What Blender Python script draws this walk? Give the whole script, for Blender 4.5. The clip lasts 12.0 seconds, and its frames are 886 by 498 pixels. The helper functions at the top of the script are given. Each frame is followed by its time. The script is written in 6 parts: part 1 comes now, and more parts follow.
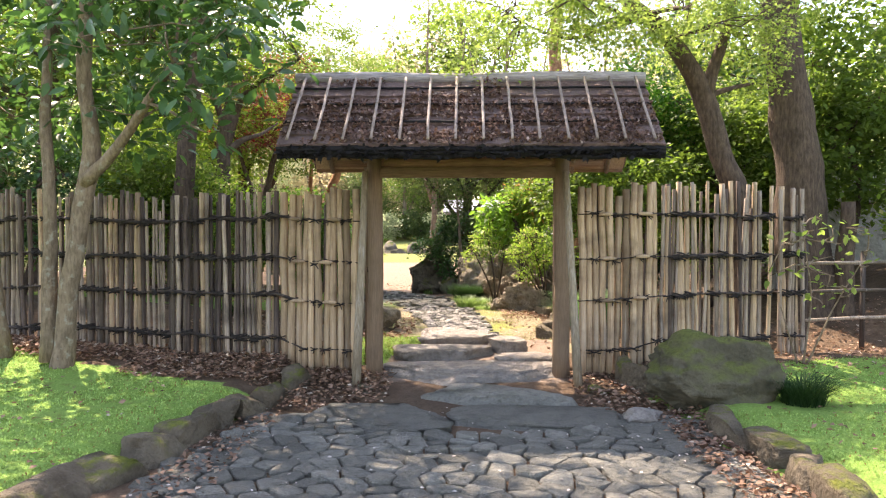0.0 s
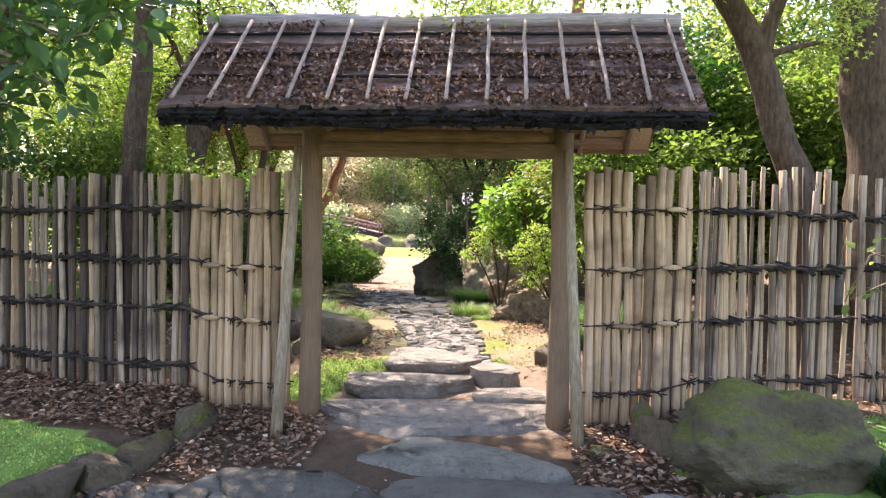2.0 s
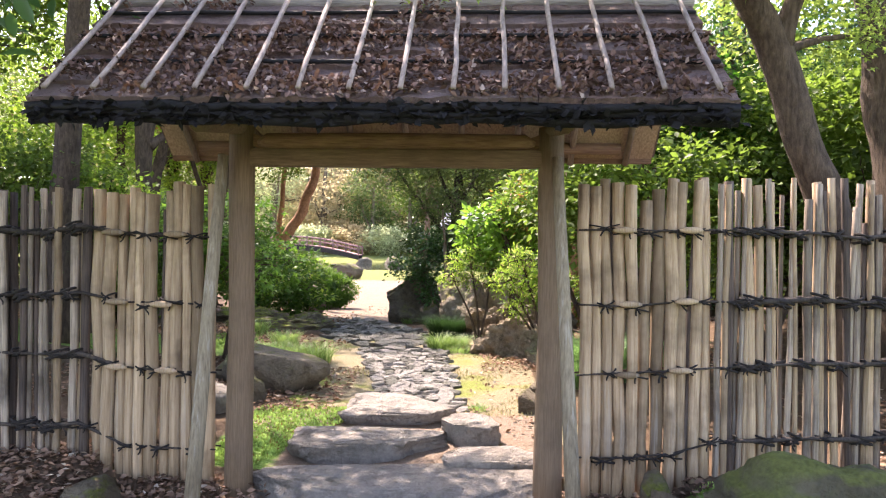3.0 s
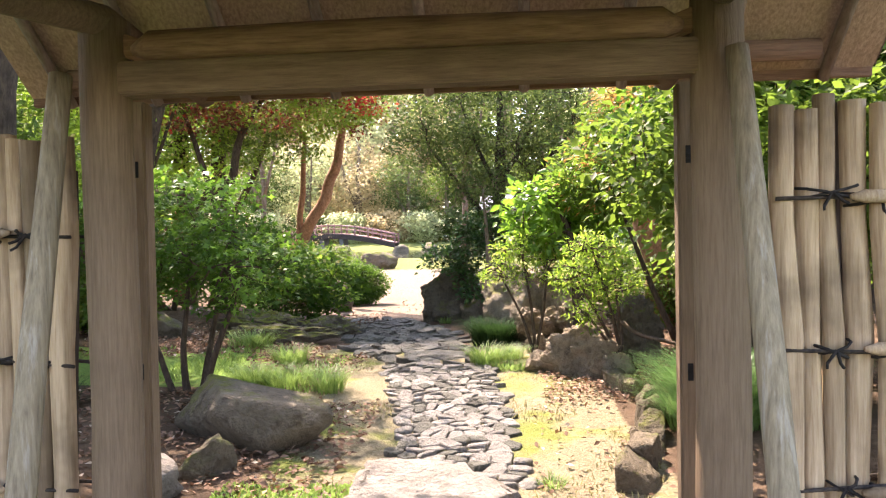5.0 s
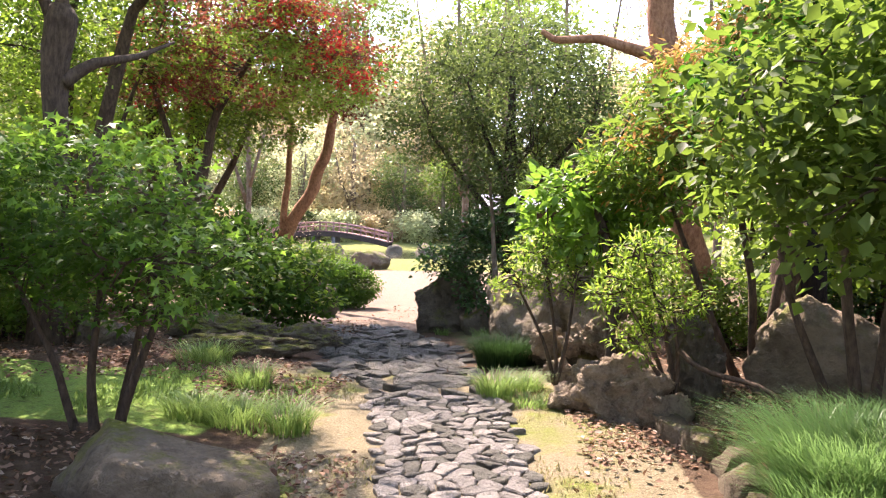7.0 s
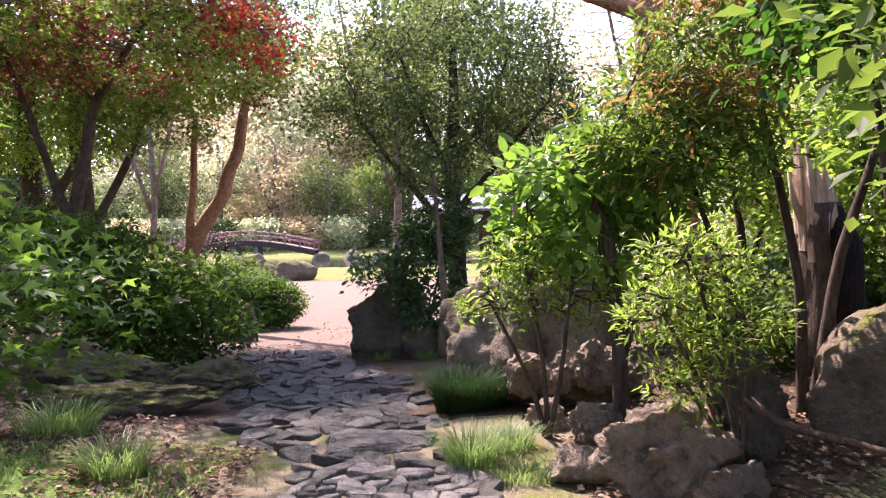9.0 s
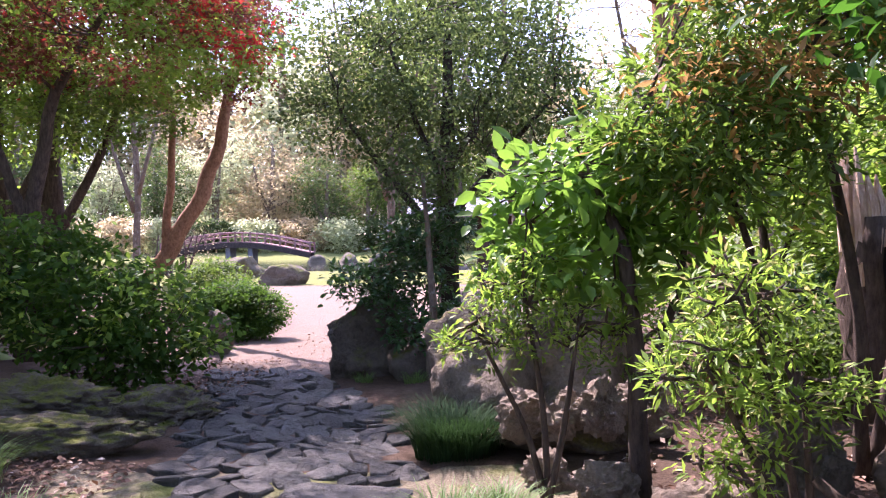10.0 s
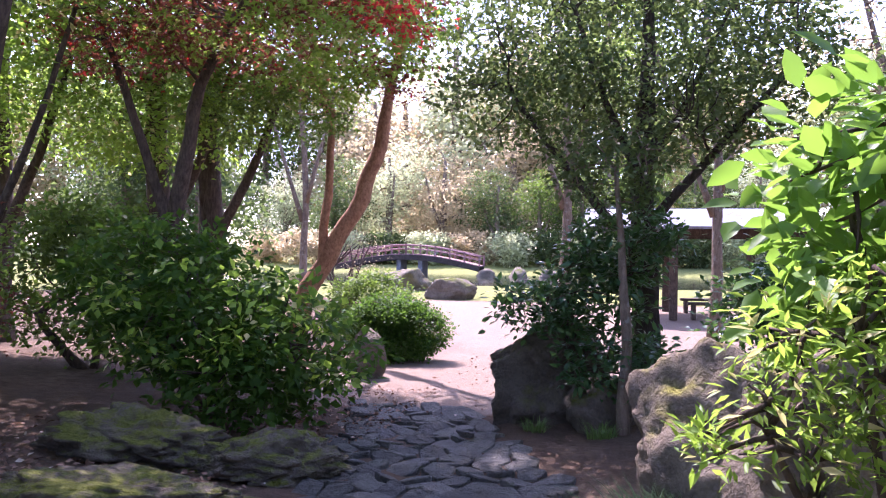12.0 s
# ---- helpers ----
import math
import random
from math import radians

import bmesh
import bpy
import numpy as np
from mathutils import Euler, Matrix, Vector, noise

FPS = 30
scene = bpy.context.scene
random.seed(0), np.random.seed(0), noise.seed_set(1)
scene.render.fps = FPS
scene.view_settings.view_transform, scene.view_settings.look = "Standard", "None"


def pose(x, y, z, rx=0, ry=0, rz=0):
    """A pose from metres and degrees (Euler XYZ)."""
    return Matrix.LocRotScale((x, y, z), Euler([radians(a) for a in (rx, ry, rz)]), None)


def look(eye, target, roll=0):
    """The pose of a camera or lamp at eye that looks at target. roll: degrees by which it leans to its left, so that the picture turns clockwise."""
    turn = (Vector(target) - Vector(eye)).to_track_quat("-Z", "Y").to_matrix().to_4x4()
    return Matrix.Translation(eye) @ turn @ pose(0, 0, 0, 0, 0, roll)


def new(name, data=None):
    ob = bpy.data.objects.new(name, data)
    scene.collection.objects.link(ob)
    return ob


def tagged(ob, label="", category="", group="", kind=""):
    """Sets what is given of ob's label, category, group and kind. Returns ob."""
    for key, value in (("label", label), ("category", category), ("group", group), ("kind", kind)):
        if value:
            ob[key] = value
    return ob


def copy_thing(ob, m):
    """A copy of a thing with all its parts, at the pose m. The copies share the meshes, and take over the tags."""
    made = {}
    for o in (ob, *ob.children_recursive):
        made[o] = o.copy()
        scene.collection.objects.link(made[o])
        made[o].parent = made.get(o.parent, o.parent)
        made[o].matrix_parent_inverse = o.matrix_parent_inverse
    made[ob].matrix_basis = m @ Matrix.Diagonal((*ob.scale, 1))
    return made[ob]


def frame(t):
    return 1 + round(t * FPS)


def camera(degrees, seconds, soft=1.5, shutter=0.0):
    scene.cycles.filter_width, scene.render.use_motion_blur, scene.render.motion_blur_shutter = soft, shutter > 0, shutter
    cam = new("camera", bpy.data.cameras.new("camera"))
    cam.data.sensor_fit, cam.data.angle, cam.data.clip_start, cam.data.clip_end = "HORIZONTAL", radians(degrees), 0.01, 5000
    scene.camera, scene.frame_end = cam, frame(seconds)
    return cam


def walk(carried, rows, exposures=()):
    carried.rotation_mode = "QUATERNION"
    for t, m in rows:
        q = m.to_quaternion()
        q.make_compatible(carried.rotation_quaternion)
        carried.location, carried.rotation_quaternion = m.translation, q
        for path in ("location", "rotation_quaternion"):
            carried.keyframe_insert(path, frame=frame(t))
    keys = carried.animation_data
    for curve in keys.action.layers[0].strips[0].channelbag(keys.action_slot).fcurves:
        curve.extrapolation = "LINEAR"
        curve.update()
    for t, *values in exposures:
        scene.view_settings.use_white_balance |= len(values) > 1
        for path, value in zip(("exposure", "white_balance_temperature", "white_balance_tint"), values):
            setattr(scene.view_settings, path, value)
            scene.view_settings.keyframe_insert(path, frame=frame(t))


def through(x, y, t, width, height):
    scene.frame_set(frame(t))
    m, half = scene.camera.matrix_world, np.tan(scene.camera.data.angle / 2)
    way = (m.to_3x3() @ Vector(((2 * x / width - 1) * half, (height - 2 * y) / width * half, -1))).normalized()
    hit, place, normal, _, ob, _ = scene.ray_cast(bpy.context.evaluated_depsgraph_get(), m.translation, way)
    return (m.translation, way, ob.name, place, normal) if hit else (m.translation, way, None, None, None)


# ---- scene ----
cam = camera(62.0, 12.0, soft=1.15)
METRES, EYE, TILT, LEAN, TURN = 11.5, 1.5, 0.0, 0.0, 1.7
ROWS = [
    (0.0, 0.0, 0.0, 0.0, 0.0, -1.18, -0.08),
    (0.5, 0.0207, 0.0361, 0.0023, 2.89, -1.56, -0.54),
    (1.0, 0.0317, 0.0776, 0.0021, 3.18, -2.49, -0.35),
    (1.5, 0.0403, 0.1201, 0.003, 3.12, -2.42, -0.94),
    (2.0, 0.0467, 0.1642, 0.0042, 2.4, -1.74, -1.03),
    (2.5, 0.0496, 0.2093, 0.0063, 0.92, -0.8, -1.14),
    (3.0, 0.0539, 0.2562, 0.0068, 1.02, -0.07, -0.75),
    (5.0, 0.0459, 0.4475, 0.0101, 3.99, -1.26, 1.07),
    (5.5, 0.0418, 0.4887, 0.012, 3.73, -0.48, 0.77),
    (6.0, 0.0368, 0.5199, 0.0109, 4.16, -0.5, 0.1),
    (6.5, 0.0351, 0.5554, 0.0054, 4.88, -1.29, -1.17),
    (8.5, 0.0046, 0.7078, 0.0058, -2.27, -0.31, 2.09),
    (9.0, 0.0088, 0.7503, 0.0062, -2.11, -0.86, 1.33),
    (9.5, 0.016, 0.7872, 0.0076, -3.67, -0.57, 0.39),
    (10.0, 0.0215, 0.8298, 0.0123, -2.12, -0.61, 0.48),
    (10.5, 0.0258, 0.8648, 0.0133, 5.4, -1.47, -0.31),
    (11.0, 0.0198, 0.9011, 0.0058, 8.74, -2.95, -0.42),
    (11.5, 0.0151, 0.941, 0.006, 10.06, -2.63, -0.36),
    (12.0, 0.0079, 0.9821, 0.0096, 11.04, 0.53, -0.66),
]
walk(cam, [(t, pose(0, 0, EYE, TILT, LEAN, TURN) @ pose(METRES * x, METRES * y, METRES * z, 90 + pitch, roll, yaw)) for t, x, y, z, yaw, pitch, roll in ROWS],
     exposures=[(0.0, 2.58, 7900, 22), (1.5, 2.6, 7500, 24), (3.0, 2.68, 7200, 26), (5.0, 2.9, 7500, 26), (6.5, 2.76, 7300, 28), (8.5, 2.3, 6900, 38), (10.0, 2.4, 6050, 47), (10.5, 2.44, 5900, 48), (11.0, 2.5, 6600, 47), (11.5, 2.5, 6550, 47), (12.0, 2.52, 5850, 49)])

# ---- world and sun ----
SUN_ELEVATION, SUN_AZIMUTH = 54.0, -32.0  # degrees; azimuth from +y, towards +x
world = bpy.data.worlds.new("world")
scene.world = world
world.use_nodes = True
sky = world.node_tree.nodes.new("ShaderNodeTexSky")
sky.sky_type, sky.sun_disc = "NISHITA", False
sky.sun_elevation, sky.sun_rotation = radians(SUN_ELEVATION), radians(SUN_AZIMUTH)
background = world.node_tree.nodes["Background"]
background.inputs["Strength"].default_value = 0.15
world.node_tree.links.new(sky.outputs["Color"], background.inputs["Color"])
sun = new("sun", bpy.data.lights.new("sun", "SUN"))
sun.data.energy, sun.data.angle, sun.data.color = 3.2, radians(0.55), (1.0, 0.95, 0.86)
sun.matrix_world = look((0, 0, 0), (
    -math.sin(radians(SUN_AZIMUTH)) * math.cos(radians(SUN_ELEVATION)),
    -math.cos(radians(SUN_AZIMUTH)) * math.cos(radians(SUN_ELEVATION)),
    -math.sin(radians(SUN_ELEVATION))))


# ---- materials ----
class Nodes:
    """Short hand for a node tree."""

    def __init__(self, name):
        self.mat = bpy.data.materials.new(name)
        self.mat.use_nodes = True
        self.tree = self.mat.node_tree
        self.bsdf = self.tree.nodes["Principled BSDF"]
        self.out = self.tree.nodes["Material Output"]

    def node(self, kind, **sockets):
        n = self.tree.nodes.new(kind)
        for k, v in sockets.items():
            self.put(n.inputs[k.replace("_", " ")], v)
        return n

    def put(self, socket, v):
        if isinstance(v, bpy.types.NodeSocket):
            self.tree.links.new(v, socket)
        else:
            socket.default_value = v

    def coords(self, scale=(1, 1, 1)):
        c = self.node("ShaderNodeTexCoord")
        m = self.node("ShaderNodeMapping", Vector=c.outputs["Object"], Scale=scale)
        return m.outputs["Vector"]

    def where(self):
        return self.node("ShaderNodeNewGeometry").outputs["Position"]

    def noise(self, vec, scale, detail=6.0, rough=0.6):
        return self.node("ShaderNodeTexNoise", Vector=vec, Scale=scale, Detail=detail, Roughness=rough).outputs["Fac"]

    def ramp(self, fac, stops):
        r = self.node("ShaderNodeValToRGB", Fac=fac)
        el = r.color_ramp.elements
        while len(el) < len(stops):
            el.new(0.5)
        for e, (p, c) in zip(el, stops):
            e.position, e.color = p, (*c, 1) if len(c) == 3 else c
        return r.outputs["Color"]

    def step(self, fac, lo, hi):
        r = self.node("ShaderNodeMapRange", Value=fac, From_Min=lo, From_Max=hi)
        return r.outputs["Result"]

    def mix(self, fac, a, b, blend="MIX"):
        m = self.tree.nodes.new("ShaderNodeMix")
        m.data_type, m.blend_type = "RGBA", blend
        self.put(m.inputs[0], fac)
        for sock, v in ((m.inputs[6], a), (m.inputs[7], b)):
            self.put(sock, (*v, 1) if isinstance(v, tuple) and len(v) == 3 else v)
        return m.outputs[2]

    def math(self, op, a, b=0.5):
        m = self.tree.nodes.new("ShaderNodeMath")
        m.operation = op
        self.put(m.inputs[0], a)
        self.put(m.inputs[1], b)
        return m.outputs[0]

    def finish(self, colour, rough=0.8, bump=None, depth=0.01, strength=0.6, specular=0.3):
        self.put(self.bsdf.inputs["Base Color"], (*colour, 1) if isinstance(colour, tuple) and len(colour) == 3 else colour)
        self.put(self.bsdf.inputs["Roughness"], rough)
        self.put(self.bsdf.inputs["Specular IOR Level"], specular)
        if bump is not None:
            b = self.node("ShaderNodeBump", Height=bump, Distance=depth, Strength=strength)
            self.put(self.bsdf.inputs["Normal"], b.outputs["Normal"])
        return self.mat


def rnd(n, per_island=False):
    if per_island:
        return n.node("ShaderNodeNewGeometry").outputs["Random Per Island"]
    return n.node("ShaderNodeObjectInfo").outputs["Random"]


def wood_mat(name, dark, light, per_island=False, grain=(9, 9, 0.7), stain=0.5, pale=0.0, uneven=0.45):
    n = Nodes(name)
    v = n.coords(grain)
    fine = n.noise(v, 9.0, 8, 0.65)
    big = n.noise(n.where(), 2.6, 4, 0.6)
    c = n.ramp(fine, [(0.3, dark), (0.68, light)])
    r = rnd(n, per_island)
    c = n.mix(n.math("MULTIPLY", n.math("POWER", r, 1.6), uneven), c, tuple(0.3 * a for a in dark))
    c = n.mix(n.math("MULTIPLY", n.step(big, 0.5, 0.72), stain), c, tuple(0.3 * a for a in dark))
    if pale:
        c = n.mix(n.math("MULTIPLY", n.step(n.noise(v, 3.0, 5, 0.7), 0.55, 0.75), pale), c, (0.44, 0.42, 0.38))
    return n.finish(c, 0.8, fine, 0.006, 0.8, 0.25)


def stone_mat(name, dark, light, moss=0.0, moss_colour=(0.09, 0.1, 0.015), per_object=0.25, scale=1.0, rough=0.85, lichen=0.0):
    n = Nodes(name)
    v = n.where()
    big = n.noise(v, 2.3 * scale, 5, 0.6)
    fine = n.noise(v, 26.0 * scale, 7, 0.7)
    mid = n.noise(v, 8.0 * scale, 6, 0.65)
    c = n.ramp(big, [(0.3, dark), (0.7, light)])
    c = n.mix(n.math("MULTIPLY", n.step(fine, 0.35, 0.75), 0.45), c, tuple(min(1, 1.35 * a) for a in light))
    c = n.mix(n.math("MULTIPLY", n.step(mid, 0.52, 0.7), 0.55), c, tuple(0.5 * a for a in dark))
    c = n.mix(n.math("MULTIPLY", rnd(n), per_object), c, tuple(0.6 * a for a in dark))
    if lichen:
        c = n.mix(n.math("MULTIPLY", n.step(n.noise(v, 5.5 * scale, 3, 0.5), 0.6, 0.68), lichen), c, (0.34, 0.35, 0.3))
    if moss:
        up = n.node("ShaderNodeSeparateXYZ", Vector=n.node("ShaderNodeNewGeometry").outputs["Normal"]).outputs["Z"]
        m = n.math("MULTIPLY", n.step(up, 0.3, 0.8), n.step(n.noise(v, 2.2 * scale, 5, 0.7), 0.6 - 0.25 * moss, 0.72 - 0.25 * moss))
        green = n.mix(n.step(n.noise(v, 40.0, 4), 0.3, 0.7), moss_colour, tuple(1.8 * a for a in moss_colour))
        c = n.mix(m, c, green)
    return n.finish(c, rough, n.math("ADD", fine, n.math("MULTIPLY", mid, 2.0)), 0.04, 1.0, 0.2)


def leaf_mat(name, dark, light, through_colour, gloss=0.45, through=0.4, odd=None, odd_share=0.05, specular=0.25):
    """Leaves: a glossy upper side and light that comes through the blade."""
    n = Nodes(name)
    r = rnd(n, True)
    c = n.ramp(r, [(0.05, dark), (0.85, light)])
    t = n.mix(r, tuple(0.7 * a for a in through_colour), through_colour)
    if odd:
        pick = n.math("LESS_THAN", n.math("FRACT", n.math("MULTIPLY", r, 17.31)), odd_share)
        c = n.mix(pick, c, odd)
        t = n.mix(pick, t, tuple(1.3 * a for a in odd))
    n.finish(c, gloss, None, specular=specular)
    thin = n.node("ShaderNodeBsdfTranslucent", Color=t)
    both = n.node("ShaderNodeMixShader", Fac=through)
    n.tree.links.new(n.bsdf.outputs[0], both.inputs[1])
    n.tree.links.new(thin.outputs[0], both.inputs[2])
    n.tree.links.new(both.outputs[0], n.out.inputs["Surface"])
    return n.mat


def bark_mat(name, dark, light, spots=0.0, grain=(6, 6, 1.6)):
    n = Nodes(name)
    v = n.node("ShaderNodeMapping", Vector=n.where(), Scale=grain).outputs["Vector"]
    fine = n.noise(v, 5.0, 8, 0.7)
    c = n.ramp(fine, [(0.32, dark), (0.7, light)])
    c = n.mix(n.math("MULTIPLY", n.step(n.noise(n.where(), 4.0, 5), 0.5, 0.7), 0.5), c, tuple(0.6 * a for a in dark))
    if spots:
        c = n.mix(n.math("MULTIPLY", n.step(n.noise(n.where(), 11.0, 3), 0.58, 0.66), spots), c, (0.33, 0.34, 0.28))
    return n.finish(c, 0.9, fine, 0.02, 0.9, 0.15)


def ground_mat():
    n = Nodes("garden_ground")
    v = n.where()
    fine, mid, big = n.noise(v, 60.0, 6, 0.7), n.noise(v, 9.0, 6, 0.65), n.noise(v, 1.3, 5, 0.6)

    def zone(name):
        a = n.node("ShaderNodeAttribute")
        a.attribute_name = name
        return n.step(n.math("ADD", a.outputs["Fac"], n.math("MULTIPLY", n.math("SUBTRACT", mid, 0.5), 0.9)), 0.38, 0.62)

    soil = n.ramp(fine, [(0.3, (0.045, 0.03, 0.02)), (0.7, (0.13, 0.09, 0.06))])
    soil = n.mix(n.step(big, 0.4, 0.65), soil, n.ramp(mid, [(0.35, (0.09, 0.055, 0.035)), (0.65, (0.19, 0.13, 0.085))]))
    moss = n.ramp(fine, [(0.28, (0.1, 0.18, 0.035)), (0.72, (0.25, 0.4, 0.095))])
    moss = n.mix(n.math("MULTIPLY", n.step(mid, 0.52, 0.7), 0.6), moss, (0.13, 0.11, 0.035))
    dry = n.ramp(fine, [(0.3, (0.14, 0.115, 0.07)), (0.7, (0.32, 0.272, 0.175))])
    dry = n.mix(n.step(big, 0.5, 0.62), dry, n.ramp(fine, [(0.3, (0.1, 0.125, 0.028)), (0.7, (0.24, 0.26, 0.075))]))
    sand = n.ramp(fine, [(0.3, (0.155, 0.112, 0.08)), (0.7, (0.29, 0.22, 0.165))])
    sand = n.mix(n.math("MULTIPLY", n.step(big, 0.42, 0.7), 0.5), sand, (0.24, 0.18, 0.14))
    bank = n.ramp(fine, [(0.3, (0.1, 0.12, 0.03)), (0.7, (0.24, 0.25, 0.08))])
    c = n.mix(zone("moss"), soil, moss)
    c = n.mix(zone("dry"), c, dry)
    c = n.mix(zone("bank"), c, bank)
    c = n.mix(zone("sand"), c, sand)
    return n.finish(c, 0.95, n.math("ADD", fine, n.math("MULTIPLY", mid, 1.5)), 0.03, 0.9, 0.1)


GROUND = ground_mat()
WATER = Nodes("pond_water")
WATER = WATER.finish((0.03, 0.035, 0.025), 0.06, WATER.noise(WATER.where(), 2.5, 4), 0.02, 0.25, 0.6)
POST = wood_mat("weathered_grey_post", (0.14, 0.092, 0.056), (0.225, 0.155, 0.1), stain=0.35, grain=(14, 14, 0.8))
BEAM = wood_mat("brown_beam", (0.1, 0.062, 0.038), (0.19, 0.127, 0.08), grain=(0.8, 9, 9), stain=0.35)
BOARDING = wood_mat("pale_roof_boarding", (0.2, 0.128, 0.088), (0.38, 0.265, 0.19), grain=(9, 0.8, 9), stain=0.25)
PURLIN = wood_mat("reddish_pole", (0.12, 0.062, 0.036), (0.28, 0.16, 0.098), grain=(0.8, 9, 9), stain=0.3)
LOG = wood_mat("grey_ridge_log", (0.15, 0.13, 0.12), (0.34, 0.31, 0.29), grain=(0.8, 9, 9), stain=0.4)
BATTEN = wood_mat("pale_batten", (0.16, 0.12, 0.1), (0.36, 0.29, 0.25), grain=(9, 2, 2), stain=0.3)
STICK = wood_mat("aged_bamboo", (0.26, 0.172, 0.1), (0.54, 0.395, 0.255), stain=0.75, pale=0.35, uneven=0.75)
STICK_GREY = wood_mat("grey_branch", (0.16, 0.12, 0.09), (0.44, 0.35, 0.265), stain=0.85, pale=0.5, uneven=0.9)
STICK_DARK = wood_mat("blackened_branch", (0.03, 0.022, 0.018), (0.14, 0.1, 0.08), stain=0.5, pale=0.2, uneven=0.6)
RAIL = wood_mat("blackened_rail", (0.014, 0.011, 0.01), (0.08, 0.062, 0.05), stain=0.7)
PROP = wood_mat("lichened_prop", (0.13, 0.1, 0.066), (0.3, 0.245, 0.165), stain=0.4, pale=0.5)
ROPE = Nodes("black_rope")
ROPE = ROPE.finish(ROPE.ramp(ROPE.noise(ROPE.coords((1, 1, 1)), 90, 3), [(0.3, (0.006, 0.005, 0.005)), (0.7, (0.03, 0.024, 0.02))]), 0.9)
THATCH = Nodes("bark_thatch")
_v = THATCH.coords((1, 1, 1))
THATCH = THATCH.finish(THATCH.mix(rnd(THATCH), THATCH.ramp(THATCH.noise(_v, 22, 8, 0.75), [(0.3, (0.04, 0.024, 0.019)), (0.72, (0.24, 0.155, 0.13))]), (0.14, 0.1, 0.09)), 0.9, THATCH.noise(_v, 30, 8, 0.7), 0.03, 1.0, 0.2)
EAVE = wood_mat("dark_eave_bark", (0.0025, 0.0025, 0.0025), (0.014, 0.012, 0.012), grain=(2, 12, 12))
# path stone darkened: the shade beyond y 13 is in its colour
SHADE_STONE = stone_mat("shaded_path_stone", (0.08, 0.077, 0.064), (0.195, 0.186, 0.156), per_object=0.7, scale=2.0, rough=0.7)
COBBLE = stone_mat("grey_paving_stone", (0.108, 0.106, 0.088), (0.27, 0.26, 0.217), per_object=0.72, scale=2.0, rough=0.75)
# path stone lightened: the sun before y 13 is in its colour
SUNLIT_STONE = stone_mat("sunlit_path_stone", (0.18, 0.168, 0.15), (0.36, 0.335, 0.3), per_object=0.45, scale=2.0, rough=0.8)
SLAB = stone_mat("flat_step_stone", (0.16, 0.14, 0.118), (0.35, 0.312, 0.27), per_object=0.3, scale=1.4)
KERB = stone_mat("kerb_stone", (0.082, 0.064, 0.041), (0.2, 0.162, 0.112), moss=0.35, per_object=0.4, scale=1.5)
BOULDER = stone_mat("mossy_boulder_stone", (0.052, 0.047, 0.03), (0.13, 0.115, 0.075), moss=0.95, moss_colour=(0.07, 0.078, 0.02), lichen=0.1)
BED_ROCK = stone_mat("shaded_bed_rock", (0.06, 0.05, 0.036), (0.19, 0.158, 0.112), moss=0.7, scale=1.6)
PLAIN_ROCK = stone_mat("dark_smooth_rock", (0.085, 0.068, 0.047), (0.2, 0.163, 0.115), moss=0.4, lichen=0.1)
BROWN_ROCK = stone_mat("brown_boulder_stone", (0.12, 0.09, 0.058), (0.3, 0.235, 0.16), moss=0.3, lichen=0.1)
DARK_ROCK = stone_mat("dark_streaked_rock", (0.065, 0.053, 0.038), (0.2, 0.165, 0.12), moss=0.35, scale=1.5)
PITTED_ROCK = stone_mat("pitted_pale_rock", (0.12, 0.09, 0.062), (0.44, 0.35, 0.25), scale=2.4)
ROUGH_ROCK = stone_mat("rough_brown_rock", (0.08, 0.063, 0.042), (0.32, 0.262, 0.185), moss=0.6, scale=1.6, moss_colour=(0.16, 0.15, 0.03))
BARK = bark_mat("brown_bark", (0.038, 0.027, 0.02), (0.13, 0.094, 0.068))
BARK_PALE = bark_mat("pale_bark", (0.1, 0.073, 0.048), (0.26, 0.195, 0.135), spots=0.4)
BARK_ORANGE = bark_mat("orange_bark", (0.16, 0.075, 0.04), (0.42, 0.23, 0.13), grain=(5, 5, 3))
BARK_DARK = bark_mat("dark_bark", (0.025, 0.02, 0.017), (0.09, 0.07, 0.055))
TORN = bark_mat("torn_pale_wood", (0.38, 0.23, 0.14), (0.74, 0.58, 0.43), grain=(9, 9, 1.2))
CHAR = bark_mat("charred_wood", (0.006, 0.005, 0.005), (0.03, 0.022, 0.018))
LEAF_CAMELLIA = leaf_mat("camellia_leaf", (0.016, 0.048, 0.021), (0.055, 0.12, 0.043), (0.14, 0.31, 0.06), 0.32, 0.28)
LEAF_GREEN = leaf_mat("green_leaf", (0.03, 0.055, 0.012), (0.09, 0.145, 0.03), (0.23, 0.37, 0.05), 0.55, 0.4, specular=0.2)
# darker copy of the green leaf, with the shrub's shade in its colour
LEAF_SHRUB = leaf_mat("shaded_shrub_leaf", (0.014, 0.045, 0.008), (0.045, 0.1, 0.018), (0.15, 0.31, 0.035), 0.55, 0.38, specular=0.12)
TURF = leaf_mat("lily_turf_blade", (0.045, 0.12, 0.04), (0.15, 0.27, 0.1), (0.24, 0.44, 0.13), 0.4, 0.45)
LEAF_BROAD = leaf_mat("broad_bright_leaf", (0.055, 0.125, 0.016), (0.125, 0.235, 0.038), (0.28, 0.54, 0.06), 0.42, 0.42)
LEAF_GLOSS = leaf_mat("glossy_green_leaf", (0.011, 0.042, 0.007), (0.032, 0.095, 0.015), (0.09, 0.28, 0.022), 0.6, 0.36, specular=0.06)
